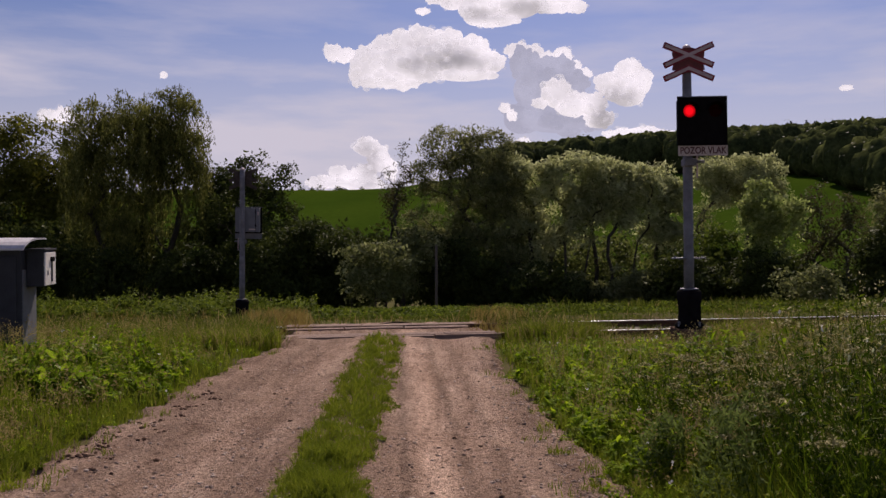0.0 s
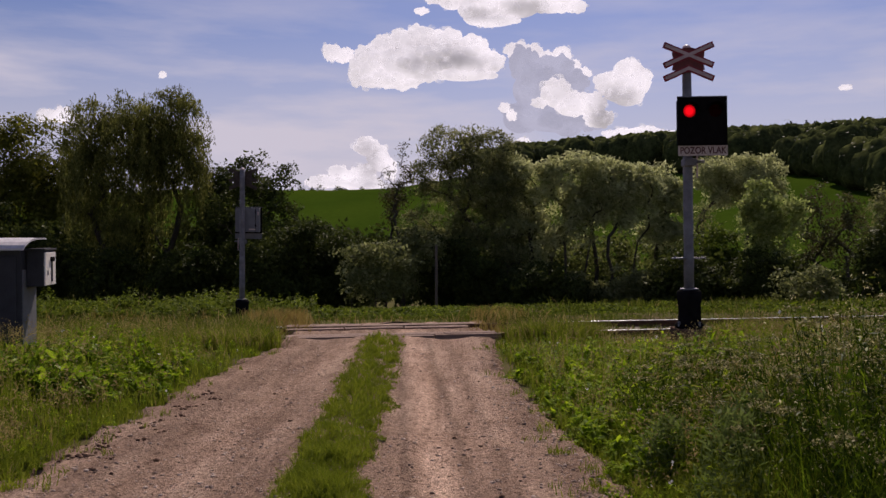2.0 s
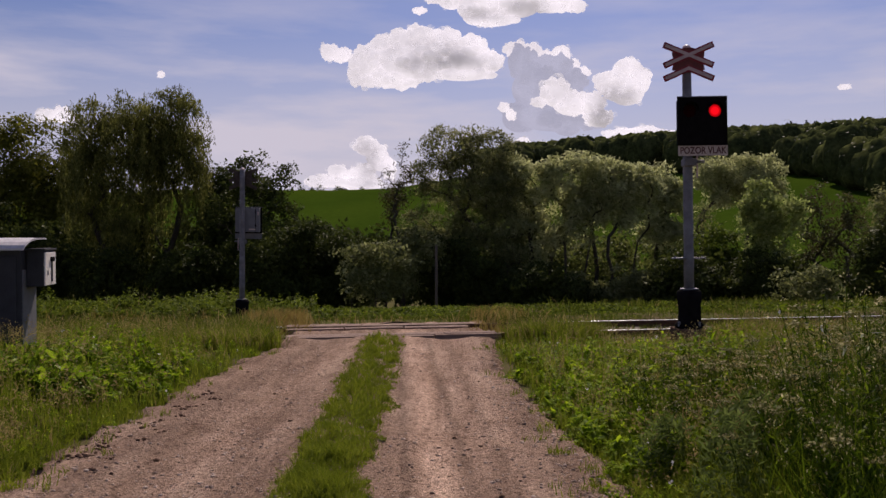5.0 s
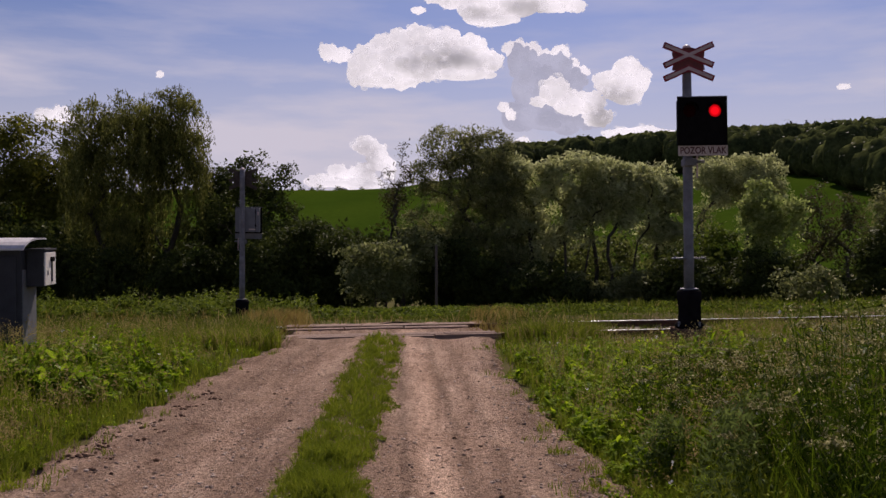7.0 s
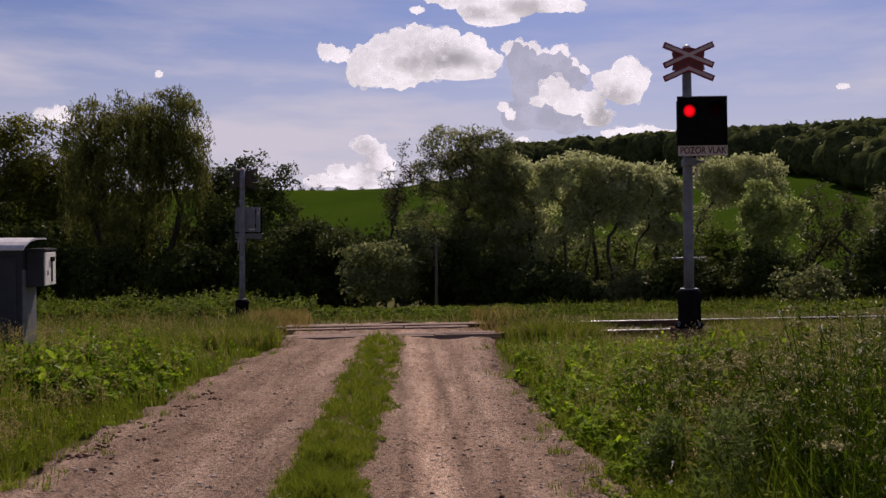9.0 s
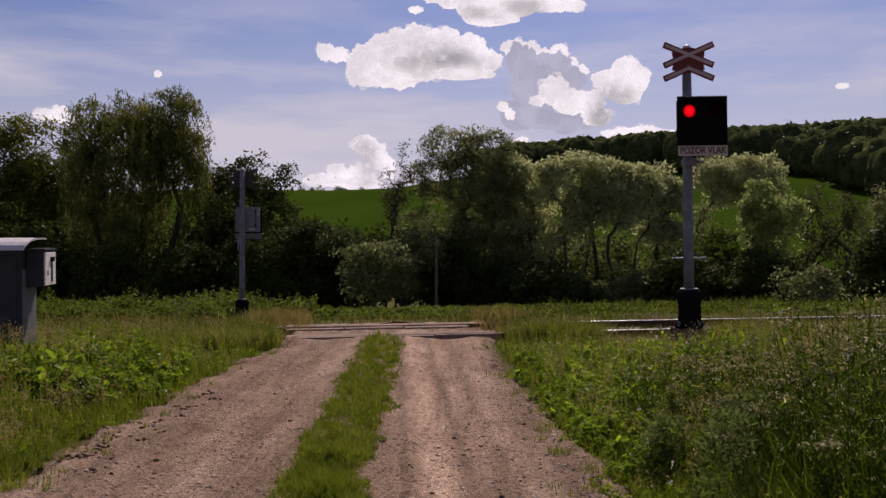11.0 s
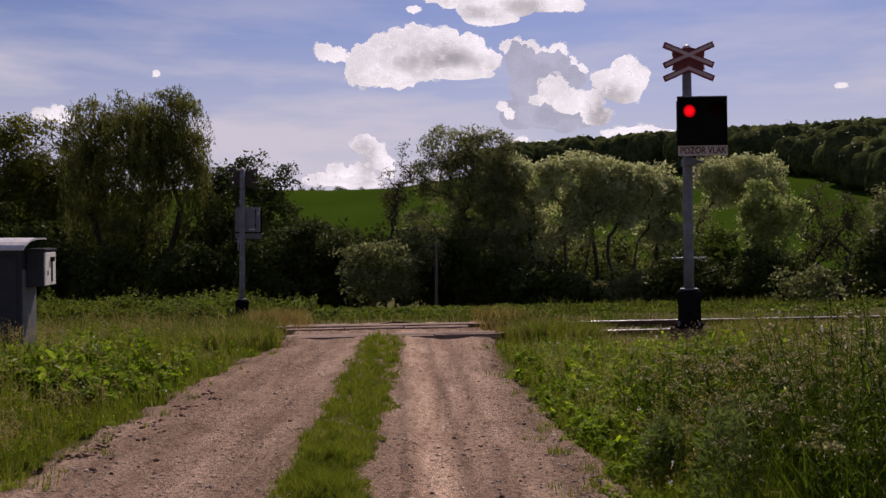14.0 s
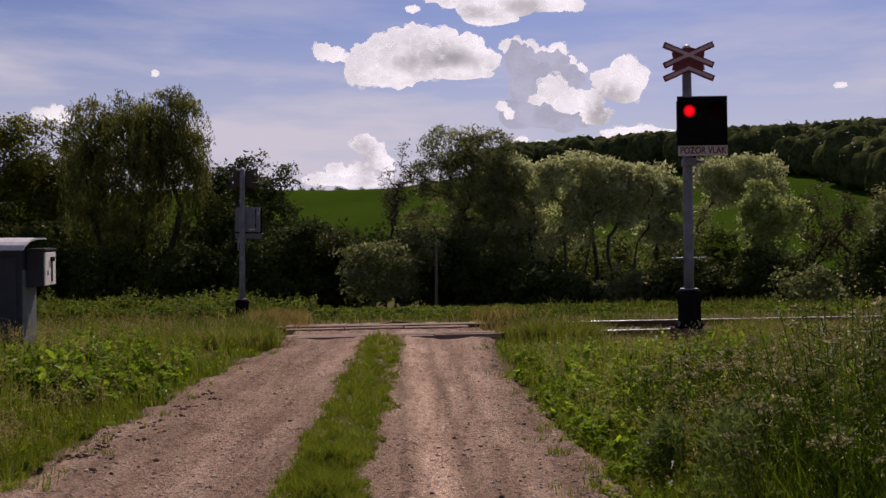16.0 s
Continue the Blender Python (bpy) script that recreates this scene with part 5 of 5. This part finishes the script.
def build_grass():
    r = np.random.RandomState(5)
    green, dry, short = [], [], []
    # both verges up to the track
    for px0, px1, n, tall in ((-260, 700, 5600, 1.0), (800, 1830, 5600, 1.0)):
        x, y = sight_points(r, n, px0, px1, 3.6, 13.9)
        x, y = tufts(r, x, y, 7, 0.05)
        ok = off_road(x, y, 0.02) & (across(x, y) < -1.25 + 0.5 * (np.abs(along(x, y) - 0.4) > 2.2) * (along(x, y) < 3.3)) & (np.abs(y) > 2.5)
        x, y = x[ok], y[ok]
        h = verge_height(x, y) * r.uniform(0.45, 1.15, len(x)) + 0.03
        z = ground_z(x, y) - 0.01
        w = np.clip(0.0010 * y, 0.005, 0.014) * r.uniform(0.6, 1.3, len(x))
        k = r.rand(len(x))
        p = k < (0.08 + 0.09 * wave_noise(x, y, 2.2, 44)) * np.where(x > 0, smoothstep(5.0, 8.5, y), 1.0)
        for sel, lst in ((~p, green), (p, dry)):
            lst.append(blades(r, x[sel], y[sel], z[sel], h[sel] * (1.2 if lst is dry else 1), w[sel], 0.5))
    # among and beyond the rails
    x, y = sight_points(r, 6800, -260, 1830, 12.6, 29.0)
    x, y = tufts(r, x, y, 7, 0.10)
    v, u = across(x, y), along(x, y)
    thin = (np.abs(v) < 1.2) & (r.rand(len(x)) < np.where(u > 3.3, 0.45, 0.1))
    ok = (v > -1.7) & ~((np.abs(u) < 1.9) & (v < 1.35)) & ~thin & ~((v < 2.2) & (v > 0) & (np.abs(u + 0.2) < 1.5) & (r.rand(len(x)) < 0.6))
    x, y, v, u = x[ok], y[ok], v[ok], u[ok]
    h = np.where(np.abs(v) < 1.7, np.where(u > 3.3, np.where(v < -0.9, 0.21, 0.15), 0.38), (0.22 + 0.13 * wave_noise(x, y, 3, 9)) * (0.4 + 0.6 * smoothstep(5.5, 7.5, v) * np.where(x / y < -0.15, 1.0, np.where(x / y > 0.12, 0.9, 0.15))))
    h = np.maximum(h, 0.05) * r.uniform(0.5, 1.2, len(x))
    z = ground_z(x, y) - 0.01
    w = np.clip(0.0011 * y, 0.01, 0.03) * r.uniform(0.6, 1.3, len(x))
    p = r.rand(len(x)) < np.clip(0.05 + 0.25 * np.exp(-((v - 1.2) / 1.6) ** 2) * (np.abs(u) < 4.5), 0, 0.6)
    far = [blades(r, x[~p], y[~p], z[~p], h[~p], w[~p], 0.8)]
    dry.append(blades(r, x[p], y[p], z[p], h[p], w[p], 0.6))
    # rank tufts that hide the rails beside the deck
    u = np.concatenate([r.uniform(-11, -1.85, 1500), r.uniform(1.78, 3.2, 380), r.uniform(5.2, 13.0, 1150), r.uniform(-16, -2.0, 1300)])
    v = r.uniform(-1.75, -0.85, len(u))
    v[-1300:] = r.uniform(-0.4, 0.66, 1300)
    u, v = tufts(r, u, v, 8, 0.05)
    x, y = TRACK.x + u * T_U.x + v * T_V.x, TRACK.y + u * T_U.y + v * T_V.y
    h, w = r.uniform(0.20, 0.44, len(x)) * np.where(along(x, y) > 5, 0.9, 1.0), np.full(len(x), 0.010)
    p = r.rand(len(x)) < 0.2
    for sel, lst in ((~p, green), (p, dry)):
        lst.append(blades(r, x[sel], y[sel], ground_z(x[sel], y[sel]), h[sel], w[sel], 1.0))
    # the grown middle of the road
    y = 1.0 / r.uniform(1 / 13.2, 1 / 3.0, 2700)
    mid = np.interp(y, [3, 5.2, 7.5, 13], [-0.72, -0.76, -0.80, -0.92])
    x = mid + r.uniform(-1, 1, len(y)) * np.interp(y, [3, 5.2, 13], [0.30, 0.28, 0.30]) * (1 + 0.22 * wave_noise(y * 0.3, y, 0.8, 3))
    x, y = tufts(r, x, y, 10, 0.025)
    z = road_z(x, y) - 0.01
    d = np.abs(x - np.interp(y, [3, 5.2, 7.5, 13], [-0.72, -0.76, -0.80, -0.92]))
    h = (0.115 - 0.20 * d).clip(0.025) * r.uniform(0.35, 1.3, len(x)) * (1 + 0.5 * wave_noise(x, y, 0.6, 19))
    short.append(blades(r, x, y, z, h, np.clip(0.0009 * y, 0.004, 0.011), 1.1))
    pick = r.permutation(len(x))[:5200]
    short.append(weed_leaves(r, x[pick], y[pick], z[pick], h[pick] * 0.7, 0.032, 6, plain=True))
    # sparse low shoots creeping into the road from its edges
    x, y = sight_points(r, 900, -200, 1300, 4.5, 12.5)
    ok = ~off_road(x, y, 0.05) & off_road(x, y, -0.28)
    x, y = tufts(r, x[ok], y[ok], 12, 0.035)
    short.append(blades(r, x, y, road_z(x, y).clip(-0.03) - 0.005, r.uniform(0.02, 0.09, len(x)), np.full(len(x), 0.007), 0.9))
    # low turf that closes the gap between road and verge
    y = 1.0 / r.uniform(1 / 12.8, 1 / 4.3, 2400)
    x = np.where(r.rand(2400) < 0.5, road_left(y) - r.uniform(-0.05, 0.5, 2400), road_right(y) + r.uniform(0.08, 0.45, 2400))
    ok = off_road(x, y, -0.03)
    x, y = tufts(r, x[ok], y[ok], 6, 0.035)
    green.append(blades(r, x, y, ground_z(x, y) - 0.01, r.uniform(0.05, 0.15, len(x)), np.clip(0.0009 * y, 0.005, 0.01), 0.7))
    # reddish sorrel and dead grass at both ends of the deck
    red = []
    for px0, px1, y0, y1, n in ((440, 545, 14.2, 19.0, 220), (835, 925, 14.6, 19.0, 130), (-50, 400, 17.0, 21.0, 50)):
        x, y = sight_points(r, n, px0, px1, y0, y1)
        x, y = tufts(r, x, y, 8, 0.07)
        red.append(blades(r, x, y, ground_z(x, y) - 0.01, r.uniform(0.08, 0.34, len(x)), np.full(len(x), 0.014), 0.9))
    stuff("sorrel_grass", red, L_SORREL, "reddish sorrel and dead grass beside the crossing", "grass")
    stuff("far_meadow", far, L_MEADOW, "rough green grass between the rails and the brook", "grass")
    stuff("meadow_grass", green, L_GRASS, "uncut green meadow grass on the verges", "grass")
    stuff("dry_grass", dry, L_DRY, "straw-coloured dry grass stems among the green", "grass")
    stuff("road_grass", short, L_LAWN, "short bright grass growing in the road's middle", "grass")


def weed_leaves(r, x, y, z, hh, size, n_leaf, steep=1.1, plain=False):
    """Broad-leaved weeds: pointed, folded and drooping leaves rising along short stems; plain ones are single small leaflets."""
    k = len(x)
    X, Y, Z, H = (np.repeat(a, n_leaf) for a in (x, y, z, hh))
    n = k * n_leaf
    a = r.uniform(0, 2 * math.pi, n)
    t = r.uniform(0.1, 1.0, n)
    L = size * r.uniform(0.5, 1.2, n) * (1.15 - 0.5 * t)
    el = r.uniform(0.1, steep, n)
    d = np.stack([np.cos(a) * np.cos(el), np.sin(a) * np.cos(el), np.sin(el)], 1)
    s = np.stack([-np.sin(a), np.cos(a), r.uniform(-0.3, 0.3, n)], 1)
    b = np.stack([X, Y, Z + H * t], 1)
    if plain:
        tip = b + d * L[:, None]
        tip[:, 2] -= 0.25 * L
        mid = b + d * (L * 0.5)[:, None]
        w = (L * 0.2)[:, None]
        return np.stack([b, mid + s * w, tip, mid - s * w], 1).reshape(-1, 3), np.arange(n * 4).reshape(-1, 4)
    up = np.cross(d, s)
    up *= np.where(up[:, 2:] < 0, -1, 1)
    droop = r.uniform(0.1, 0.55, n)
    rows = []
    for q, w in ((0.0, 0.05), (0.3, 0.20), (0.65, 0.17), (1.0, 0.012)):
        c = b + d * (L * q)[:, None]
        c[:, 2] -= droop * L * q * q
        wave = r.uniform(0.85, 1.15, n)
        side, lift = s * (L * w * wave)[:, None], up * (L * w * 0.45)[:, None]
        rows += [c - side + lift, c, c + side + lift]
    v = np.stack(rows, 1).reshape(-1, 3)
    o = np.arange(n)[:, None] * 12
    f = np.concatenate([o + np.array([[m, m + 1, m + 4, m + 3]]) for m in (0, 1, 3, 4, 6, 7)], 1).reshape(-1, 4)
    return v, f


def build_weeds():
    r = np.random.RandomState(15)
    sets, low, docks = [], [], []
    # lush patches near the cabinet and beside the road
    for px0, px1, y0, y1, n, size in ((-200, 200, 8.0, 11.0, 330, 0.23), (120, 330, 8.6, 11.5, 70, 0.15), (190, 470, 8.5, 12.5, 110, 0.09), (900, 1300, 5.6, 11.0, 560, 0.125), (1250, 1750, 6.5, 12.0, 130, 0.13)):
        x, y = sight_points(r, n, px0, px1, y0, y1)
        ok = off_road(x, y, 0.15)
        x, y = x[ok], y[ok]
        h = verge_height(x, y) * r.uniform(0.7, 1.15, len(x))
        (docks if size > 0.2 else sets).append(weed_leaves(r, x, y, ground_z(x, y), h * (0.72 if size > 0.2 else 1.0), size, 20, 1.45 if size > 0.2 else 1.2))
    for px0, px1, y0, y1, n in ((-200, 600, 4.6, 12.5, 900), (850, 1500, 4.4, 11.5, 1100)):
        x, y = sight_points(r, n, px0, px1, y0, y1)
        ok = off_road(x, y, 0.0)
        x, y = x[ok], y[ok]
        h = verge_height(x, y) * r.uniform(0.3, 0.9, len(x))
        low.append(weed_leaves(r, x, y, ground_z(x, y), h, 0.07, 16, plain=True))
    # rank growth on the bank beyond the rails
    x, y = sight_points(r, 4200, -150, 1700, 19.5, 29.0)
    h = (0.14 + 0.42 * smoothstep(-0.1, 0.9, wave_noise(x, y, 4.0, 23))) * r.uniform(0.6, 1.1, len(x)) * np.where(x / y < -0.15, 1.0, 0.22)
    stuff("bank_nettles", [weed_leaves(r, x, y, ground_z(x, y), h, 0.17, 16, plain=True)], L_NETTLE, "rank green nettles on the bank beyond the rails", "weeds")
    # bright young shoots along the road's edge
    x, y = sight_points(r, 2600, 850, 1330, 5.0, 12.5)
    d = x - road_right(y)
    ok = off_road(x, y, 0.02) & (d < 1.7) & (r.rand(len(x)) < 0.35 + 0.65 * smoothstep(-0.2, 0.5, wave_noise(x, y, 0.9, 71)))
    x, y = x[ok], y[ok]
    sets.append(weed_leaves(r, x, y, ground_z(x, y), verge_height(x, y) * r.uniform(0.5, 1.05, len(x)), 0.055, 15))
    x, y = sight_points(r, 1200, 0, 560, 6.0, 12.5)
    ok = off_road(x, y, 0.02) & (r.rand(len(x)) < 0.3 + 0.7 * smoothstep(-0.2, 0.5, wave_noise(x, y, 0.9, 72)))
    x, y = x[ok], y[ok]
    sets.append(weed_leaves(r, x, y, ground_z(x, y), verge_height(x, y) * r.uniform(0.5, 1.05, len(x)), 0.05, 11, plain=True))
    stuff("broad_weeds", sets, L_WEED, "lush broad-leaved green weeds on the verges", "weeds")
    stuff("dock_weeds", docks, L_DOCK, "big-leaved docks growing by the cabinet", "weeds")
    stuff("low_weeds", low, L_GRASS, "low small-leaved weeds among the grass", "weeds")
    # small white flowers scattered over the verges
    x, y = sight_points(r, 90, -150, 1600, 4.8, 12.0)
    ok = off_road(x, y, 0.1)
    x, y = x[ok], y[ok]
    p = np.stack([x, y, ground_z(x, y) + verge_height(x, y) * r.uniform(0.7, 1.2, len(x)) + 0.05], 1)
    p = np.repeat(p, 3, 0) + r.normal(size=(len(p) * 3, 3)) * 0.008
    v = leaf_quads(r, p, 0.022, 0.02)
    stuff("small_flowers", [(v, np.arange(len(v)).reshape(-1, 4))], L_FLOWER, "tiny white meadow flowers", "flowers")


SWAYING = []


def tall_weed_meshes(seed, h, stems):
    """One clump of tall seeding grass and leafy stalks: its leafy part and its seed heads."""
    r = np.random.RandomState(seed)
    V, S = [], []
    for _ in range(stems):
        a, q = r.uniform(0, 2 * math.pi), abs(r.normal()) * 0.16
        b = np.array([math.cos(a) * q, math.sin(a) * q, -0.03])
        hh = h * r.uniform(0.6, 1.08)
        tip = b + np.array([math.cos(a), math.sin(a), 0]) * hh * r.uniform(0.05, 0.25) + np.array([0.0, 0, hh])
        t = np.linspace(0, 1, 5)[:, None]
        line = b + (tip - b) * t
        line[:, 2] += 0.06 * hh * np.sin(t[:, 0] * math.pi)
        for p0, p1 in zip(line, line[1:]):
            for s in (np.array([0.0022, 0, 0]), np.array([0, 0.0022, 0])):
                V.append(np.stack([p0 - s, p0 + s, p1 + s, p1 - s]))
        k = 44
        tt = r.rand(k) ** 0.8
        pts = b + (tip - b) * tt[:, None]
        V.append(leaf_quads(r, pts + r.normal(size=pts.shape) * 0.014, 0.055, 0.010, 0.25))
        k = 36
        kind = r.rand()
        if kind < 0.7:
            # loose nodding panicle
            tt = r.uniform(0.78, 1.06, k)
            pts = b + (tip - b) * tt[:, None] + r.normal(size=(k, 3)) * np.array([0.028, 0.028, 0.02])
            S.append(leaf_quads(r, pts, 0.018, 0.0075, 0.9))
        else:
            # flat clustered flower head
            k = 70
            a2, q2 = r.uniform(0, 2 * math.pi, k), 0.055 * np.sqrt(r.rand(k))
            pts = tip + np.stack([q2 * np.cos(a2), q2 * np.sin(a2), 0.018 - 5.0 * q2 ** 2 + 0.006 * r.normal(size=k)], 1)
            S.append(spray_quads(r, pts, np.repeat(np.array([[0, 0, 1.0]]), k, 0), 0.017, 0.014, 0.0, 0.6))
    # blades round the foot
    n = stems * 15
    x, y = r.normal(size=n) * 0.16, r.normal(size=n) * 0.16
    bv, bf = blades(r, x, y, np.full(n, -0.03), min(h, 0.95) * r.uniform(0.35, 0.9, n), r.uniform(0.005, 0.011, n), 0.6)
    V.append(bv[bf].reshape(-1, 3))
    return quads_mesh("weed_clump", np.concatenate([v.reshape(-1, 3) for v in V]), L_TALL), quads_mesh("seed_panicle", np.concatenate(S), L_SEED)


def build_tall_weeds():
    r = np.random.RandomState(77)
    kinds = [(h, tall_weed_meshes(100 + i, h, 15)) for i, h in enumerate((0.5, 0.6, 0.72, 0.85, 1.0, 1.15, 1.3))]
    placed = 0
    spots = []
    for _ in range(4000):
        y = 1.0 / r.uniform(1 / 9.5, 1 / 3.4)
        px = r.uniform(1150, 1720)
        x = float(at(px, y))
        d = x - float(road_right(y))
        if d < 0.8 or any((x - a) ** 2 + (y - b) ** 2 < 0.065 for a, b in spots):
            continue
        limit = min(1.32 - 0.1 * y, 0.35 + 0.42 * (d - 0.4)) * (1.0 + 0.45 * max(0.0, (px - 1330) / 230)) * r.uniform(0.85, 1.08)
        fit = [k for k in kinds if k[0] <= limit]
        if not fit:
            continue
        spots.append((x, y))
        h, (leafy, seeds) = fit[-1]
        m = pose(x, y, float(ground_z(x, y)), 0, 0, r.uniform(0, 360))
        o = new("weed_clump", leafy)
        o.matrix_basis = m
        tagged(o, "clump of tall wild grass and leafy weeds by the road", "weeds", "tall weeds by the road")
        c = new("seed_panicle", seeds)
        c.parent = o
        tagged(c, "pale nodding seed heads", kind="stuff")
        SWAYING.append((o, m, r.uniform(0, 6.28), 2.0 + 4.5 * h))
        placed += 1
        if placed >= 118:
            break
    # a few high flowering stalks
    high = tall_weed_meshes(140, 1.38, 5)
    for i in range(6):
        y = r.uniform(3.7, 4.9)
        x = float(at(r.uniform(1480, 1650), y))
        m = pose(x, y, float(ground_z(x, y)), 0, 0, r.uniform(0, 360))
        o = new("tall_stalk", high[0])
        o.matrix_basis = m
        tagged(o, "high thin flowering stalks above the weeds", "weeds", "tall weeds by the road")
        c = new("seed_panicle", high[1])
        c.parent = o
        tagged(c, "pale nodding seed heads", kind="stuff")
        SWAYING.append((o, m, r.uniform(0, 6.28), 6.0))
    # grey feathery mugwort bushes at the road's edge
    for x, y, h in ((1.62, 4.75, 0.62), (1.95, 5.3, 0.6), (1.5, 5.6, 0.4)):
        k = 900
        a = r.uniform(0, 2 * math.pi, k)
        t = r.rand(k)
        q = 0.24 * np.sqrt(r.rand(k)) * (1.15 - 0.7 * t)
        v = leaf_quads(r, np.stack([q * np.cos(a), q * np.sin(a), t * h], 1), 0.065, 0.012, -0.5)
        o = new("mugwort_bush", quads_mesh("mugwort_bush", v, L_WORM))
        m = pose(x, y, float(ground_z(x, y)))
        o.matrix_basis = m
        tagged(o, "grey-green feathery mugwort bush beside the road", "weeds")
        SWAYING.append((o, m, r.uniform(0, 6.28), 2.0))


def build_stones():
    """Loose gravel and dark clods on the road."""
    r = np.random.RandomState(9)
    bv, bf = unit_ball(1)

    def heap(x, y, s):
        V, F = [], []
        z = road_z(x, y)
        for i in range(len(x)):
            V.append(bv * (1 + 0.5 * r.uniform(-1, 1, (len(bv), 1))) * s[i] * np.array([1.2, 0.9, 0.6]) + np.array([x[i], y[i], z[i] + 0.2 * s[i]]))
            F.append(bf + i * len(bv))
        return np.concatenate(V), np.concatenate(F)

    x, y = sight_points(r, 6000, -100, 1200, 4.2, 13.0)
    ok = ~off_road(x, y, 0.05)
    x, y = x[ok], y[ok]
    y3 = 1.0 / r.uniform(1 / 12.0, 1 / 4.6, 900)
    x3 = road_right(y3) - 0.12 + 0.14 * r.normal(size=900)
    ok = ~off_road(x3, y3, 0.1)
    x, y = np.concatenate([x, x3[ok]]), np.concatenate([y, y3[ok]])
    v, f = heap(x, y, 0.0025 + 0.011 * r.rand(len(x)) ** 5 + 0.0003 * y)
    stuff("gravel", [(v, f)], M_STONE, "loose small gravel stones on the dirt road", "gravel")
    # dark clods along the left edge, and a few elsewhere
    t = r.rand(60) ** 1.5
    y = 6.0 + 3.2 * t
    x = road_left(y) + 0.28 + 0.25 * r.normal(size=60) * 0.5
    x2, y2 = sight_points(r, 70, 100, 1100, 4.8, 12.0)
    ok = ~off_road(x2, y2, -0.1)
    x, y = np.repeat(x[:34], 5) + 0.03 * r.normal(size=170), np.repeat(y[:34], 5) + 0.05 * r.normal(size=170)
    x, y = np.concatenate([x, x2[ok]]), np.concatenate([y, y2[ok]])
    v, f = heap(x, y, 0.005 + 0.016 * r.rand(len(x)) ** 2)
    stuff("earth_clods", [(v, f)], M_CLOD, "dark lumps of earth along the road", "earth")


def build_seeding_grass():
    """Thin stems with pale fine seed heads standing over the verges."""
    r = np.random.RandomState(33)
    S, H = [], []
    for px0, px1, n in ((-200, 560, 2600), (880, 1500, 900)):
        x, y = sight_points(r, n, px0, px1, 5.0, 12.8)
        ok = off_road(x, y, 0.25) & (across(x, y) < -1.5)
        x, y = x[ok], y[ok]
        h = verge_height(x, y) * r.uniform(1.0, 1.35, len(x)) + 0.08
        z = ground_z(x, y)
        S.append(blades(r, x, y, z, h, np.full(len(x), 0.0045), 0.2))
        p = np.repeat(np.stack([x, y, z + h * 0.88], 1), 9, 0)
        p = p + r.normal(size=p.shape) * np.array([0.018, 0.018, 0.04])
        H.append(leaf_quads(r, p, 0.03, 0.009, -0.6))
    stuff("seeding_grass", S, L_GRASS, "thin seeding grass stems over the verges", "grass")
    v = np.concatenate(H)
    stuff("grass_seed", [(v, np.arange(len(v)).reshape(-1, 4))], L_DRY, "fine pale seed heads over the verges", "grass")


build_grass()
build_seeding_grass()
build_weeds()
build_tall_weeds()
build_stones()

# ---- what moves ----


def lamp_rows():
    """The red light jumps between the two lenses: the left one is lit a little longer."""
    lx, h, y0, zl = LAMP_PLAN
    spot = {"l": pose(lx - h * 0.265, y0 + 0.022, zl), "r": pose(lx + h * 0.265, y0 + 0.022, zl)}
    rows, now, period = [(0.0, spot["l"])], "l", 1.0764
    jumps = sorted([(0.45 + period * i, "r") for i in range(15)] + [(0.902 + period * i, "l") for i in range(15)])
    for t, side in jumps:
        if t > 15.985:
            break
        rows.append((t - 0.017, spot[now]))
        rows.append((t + 0.017, spot[side]))
        now = side
    return rows + [(16.0, spot[now])]


def motions():
    walk(LIT_LAMP, lamp_rows())
    for ob, origin, way in CLOUDS:
        walk(ob, [(0.0, Matrix.Translation(origin)), (8.0, Matrix.Translation(origin + way * 0.5)), (16.0, Matrix.Translation(origin + way))])
    for ob, m, phase, amount in SWAYING:
        r = random.Random(int(phase * 1000))
        rows = []
        for i in range(33):
            t = i * 0.5
            gust = 0.6 + 0.4 * math.sin(t * 0.55 + m.translation.x * 0.3)
            ax = amount * gust * math.sin(t * 2.9 + phase) * 0.6 + r.uniform(-0.8, 0.8)
            ay = amount * gust * (0.35 + math.sin(t * 2.3 + phase * 1.7)) + r.uniform(-1, 1)
            rows.append((t, m @ pose(0, 0, 0, ax, -ay, 0)))
        walk(ob, rows)


motions()
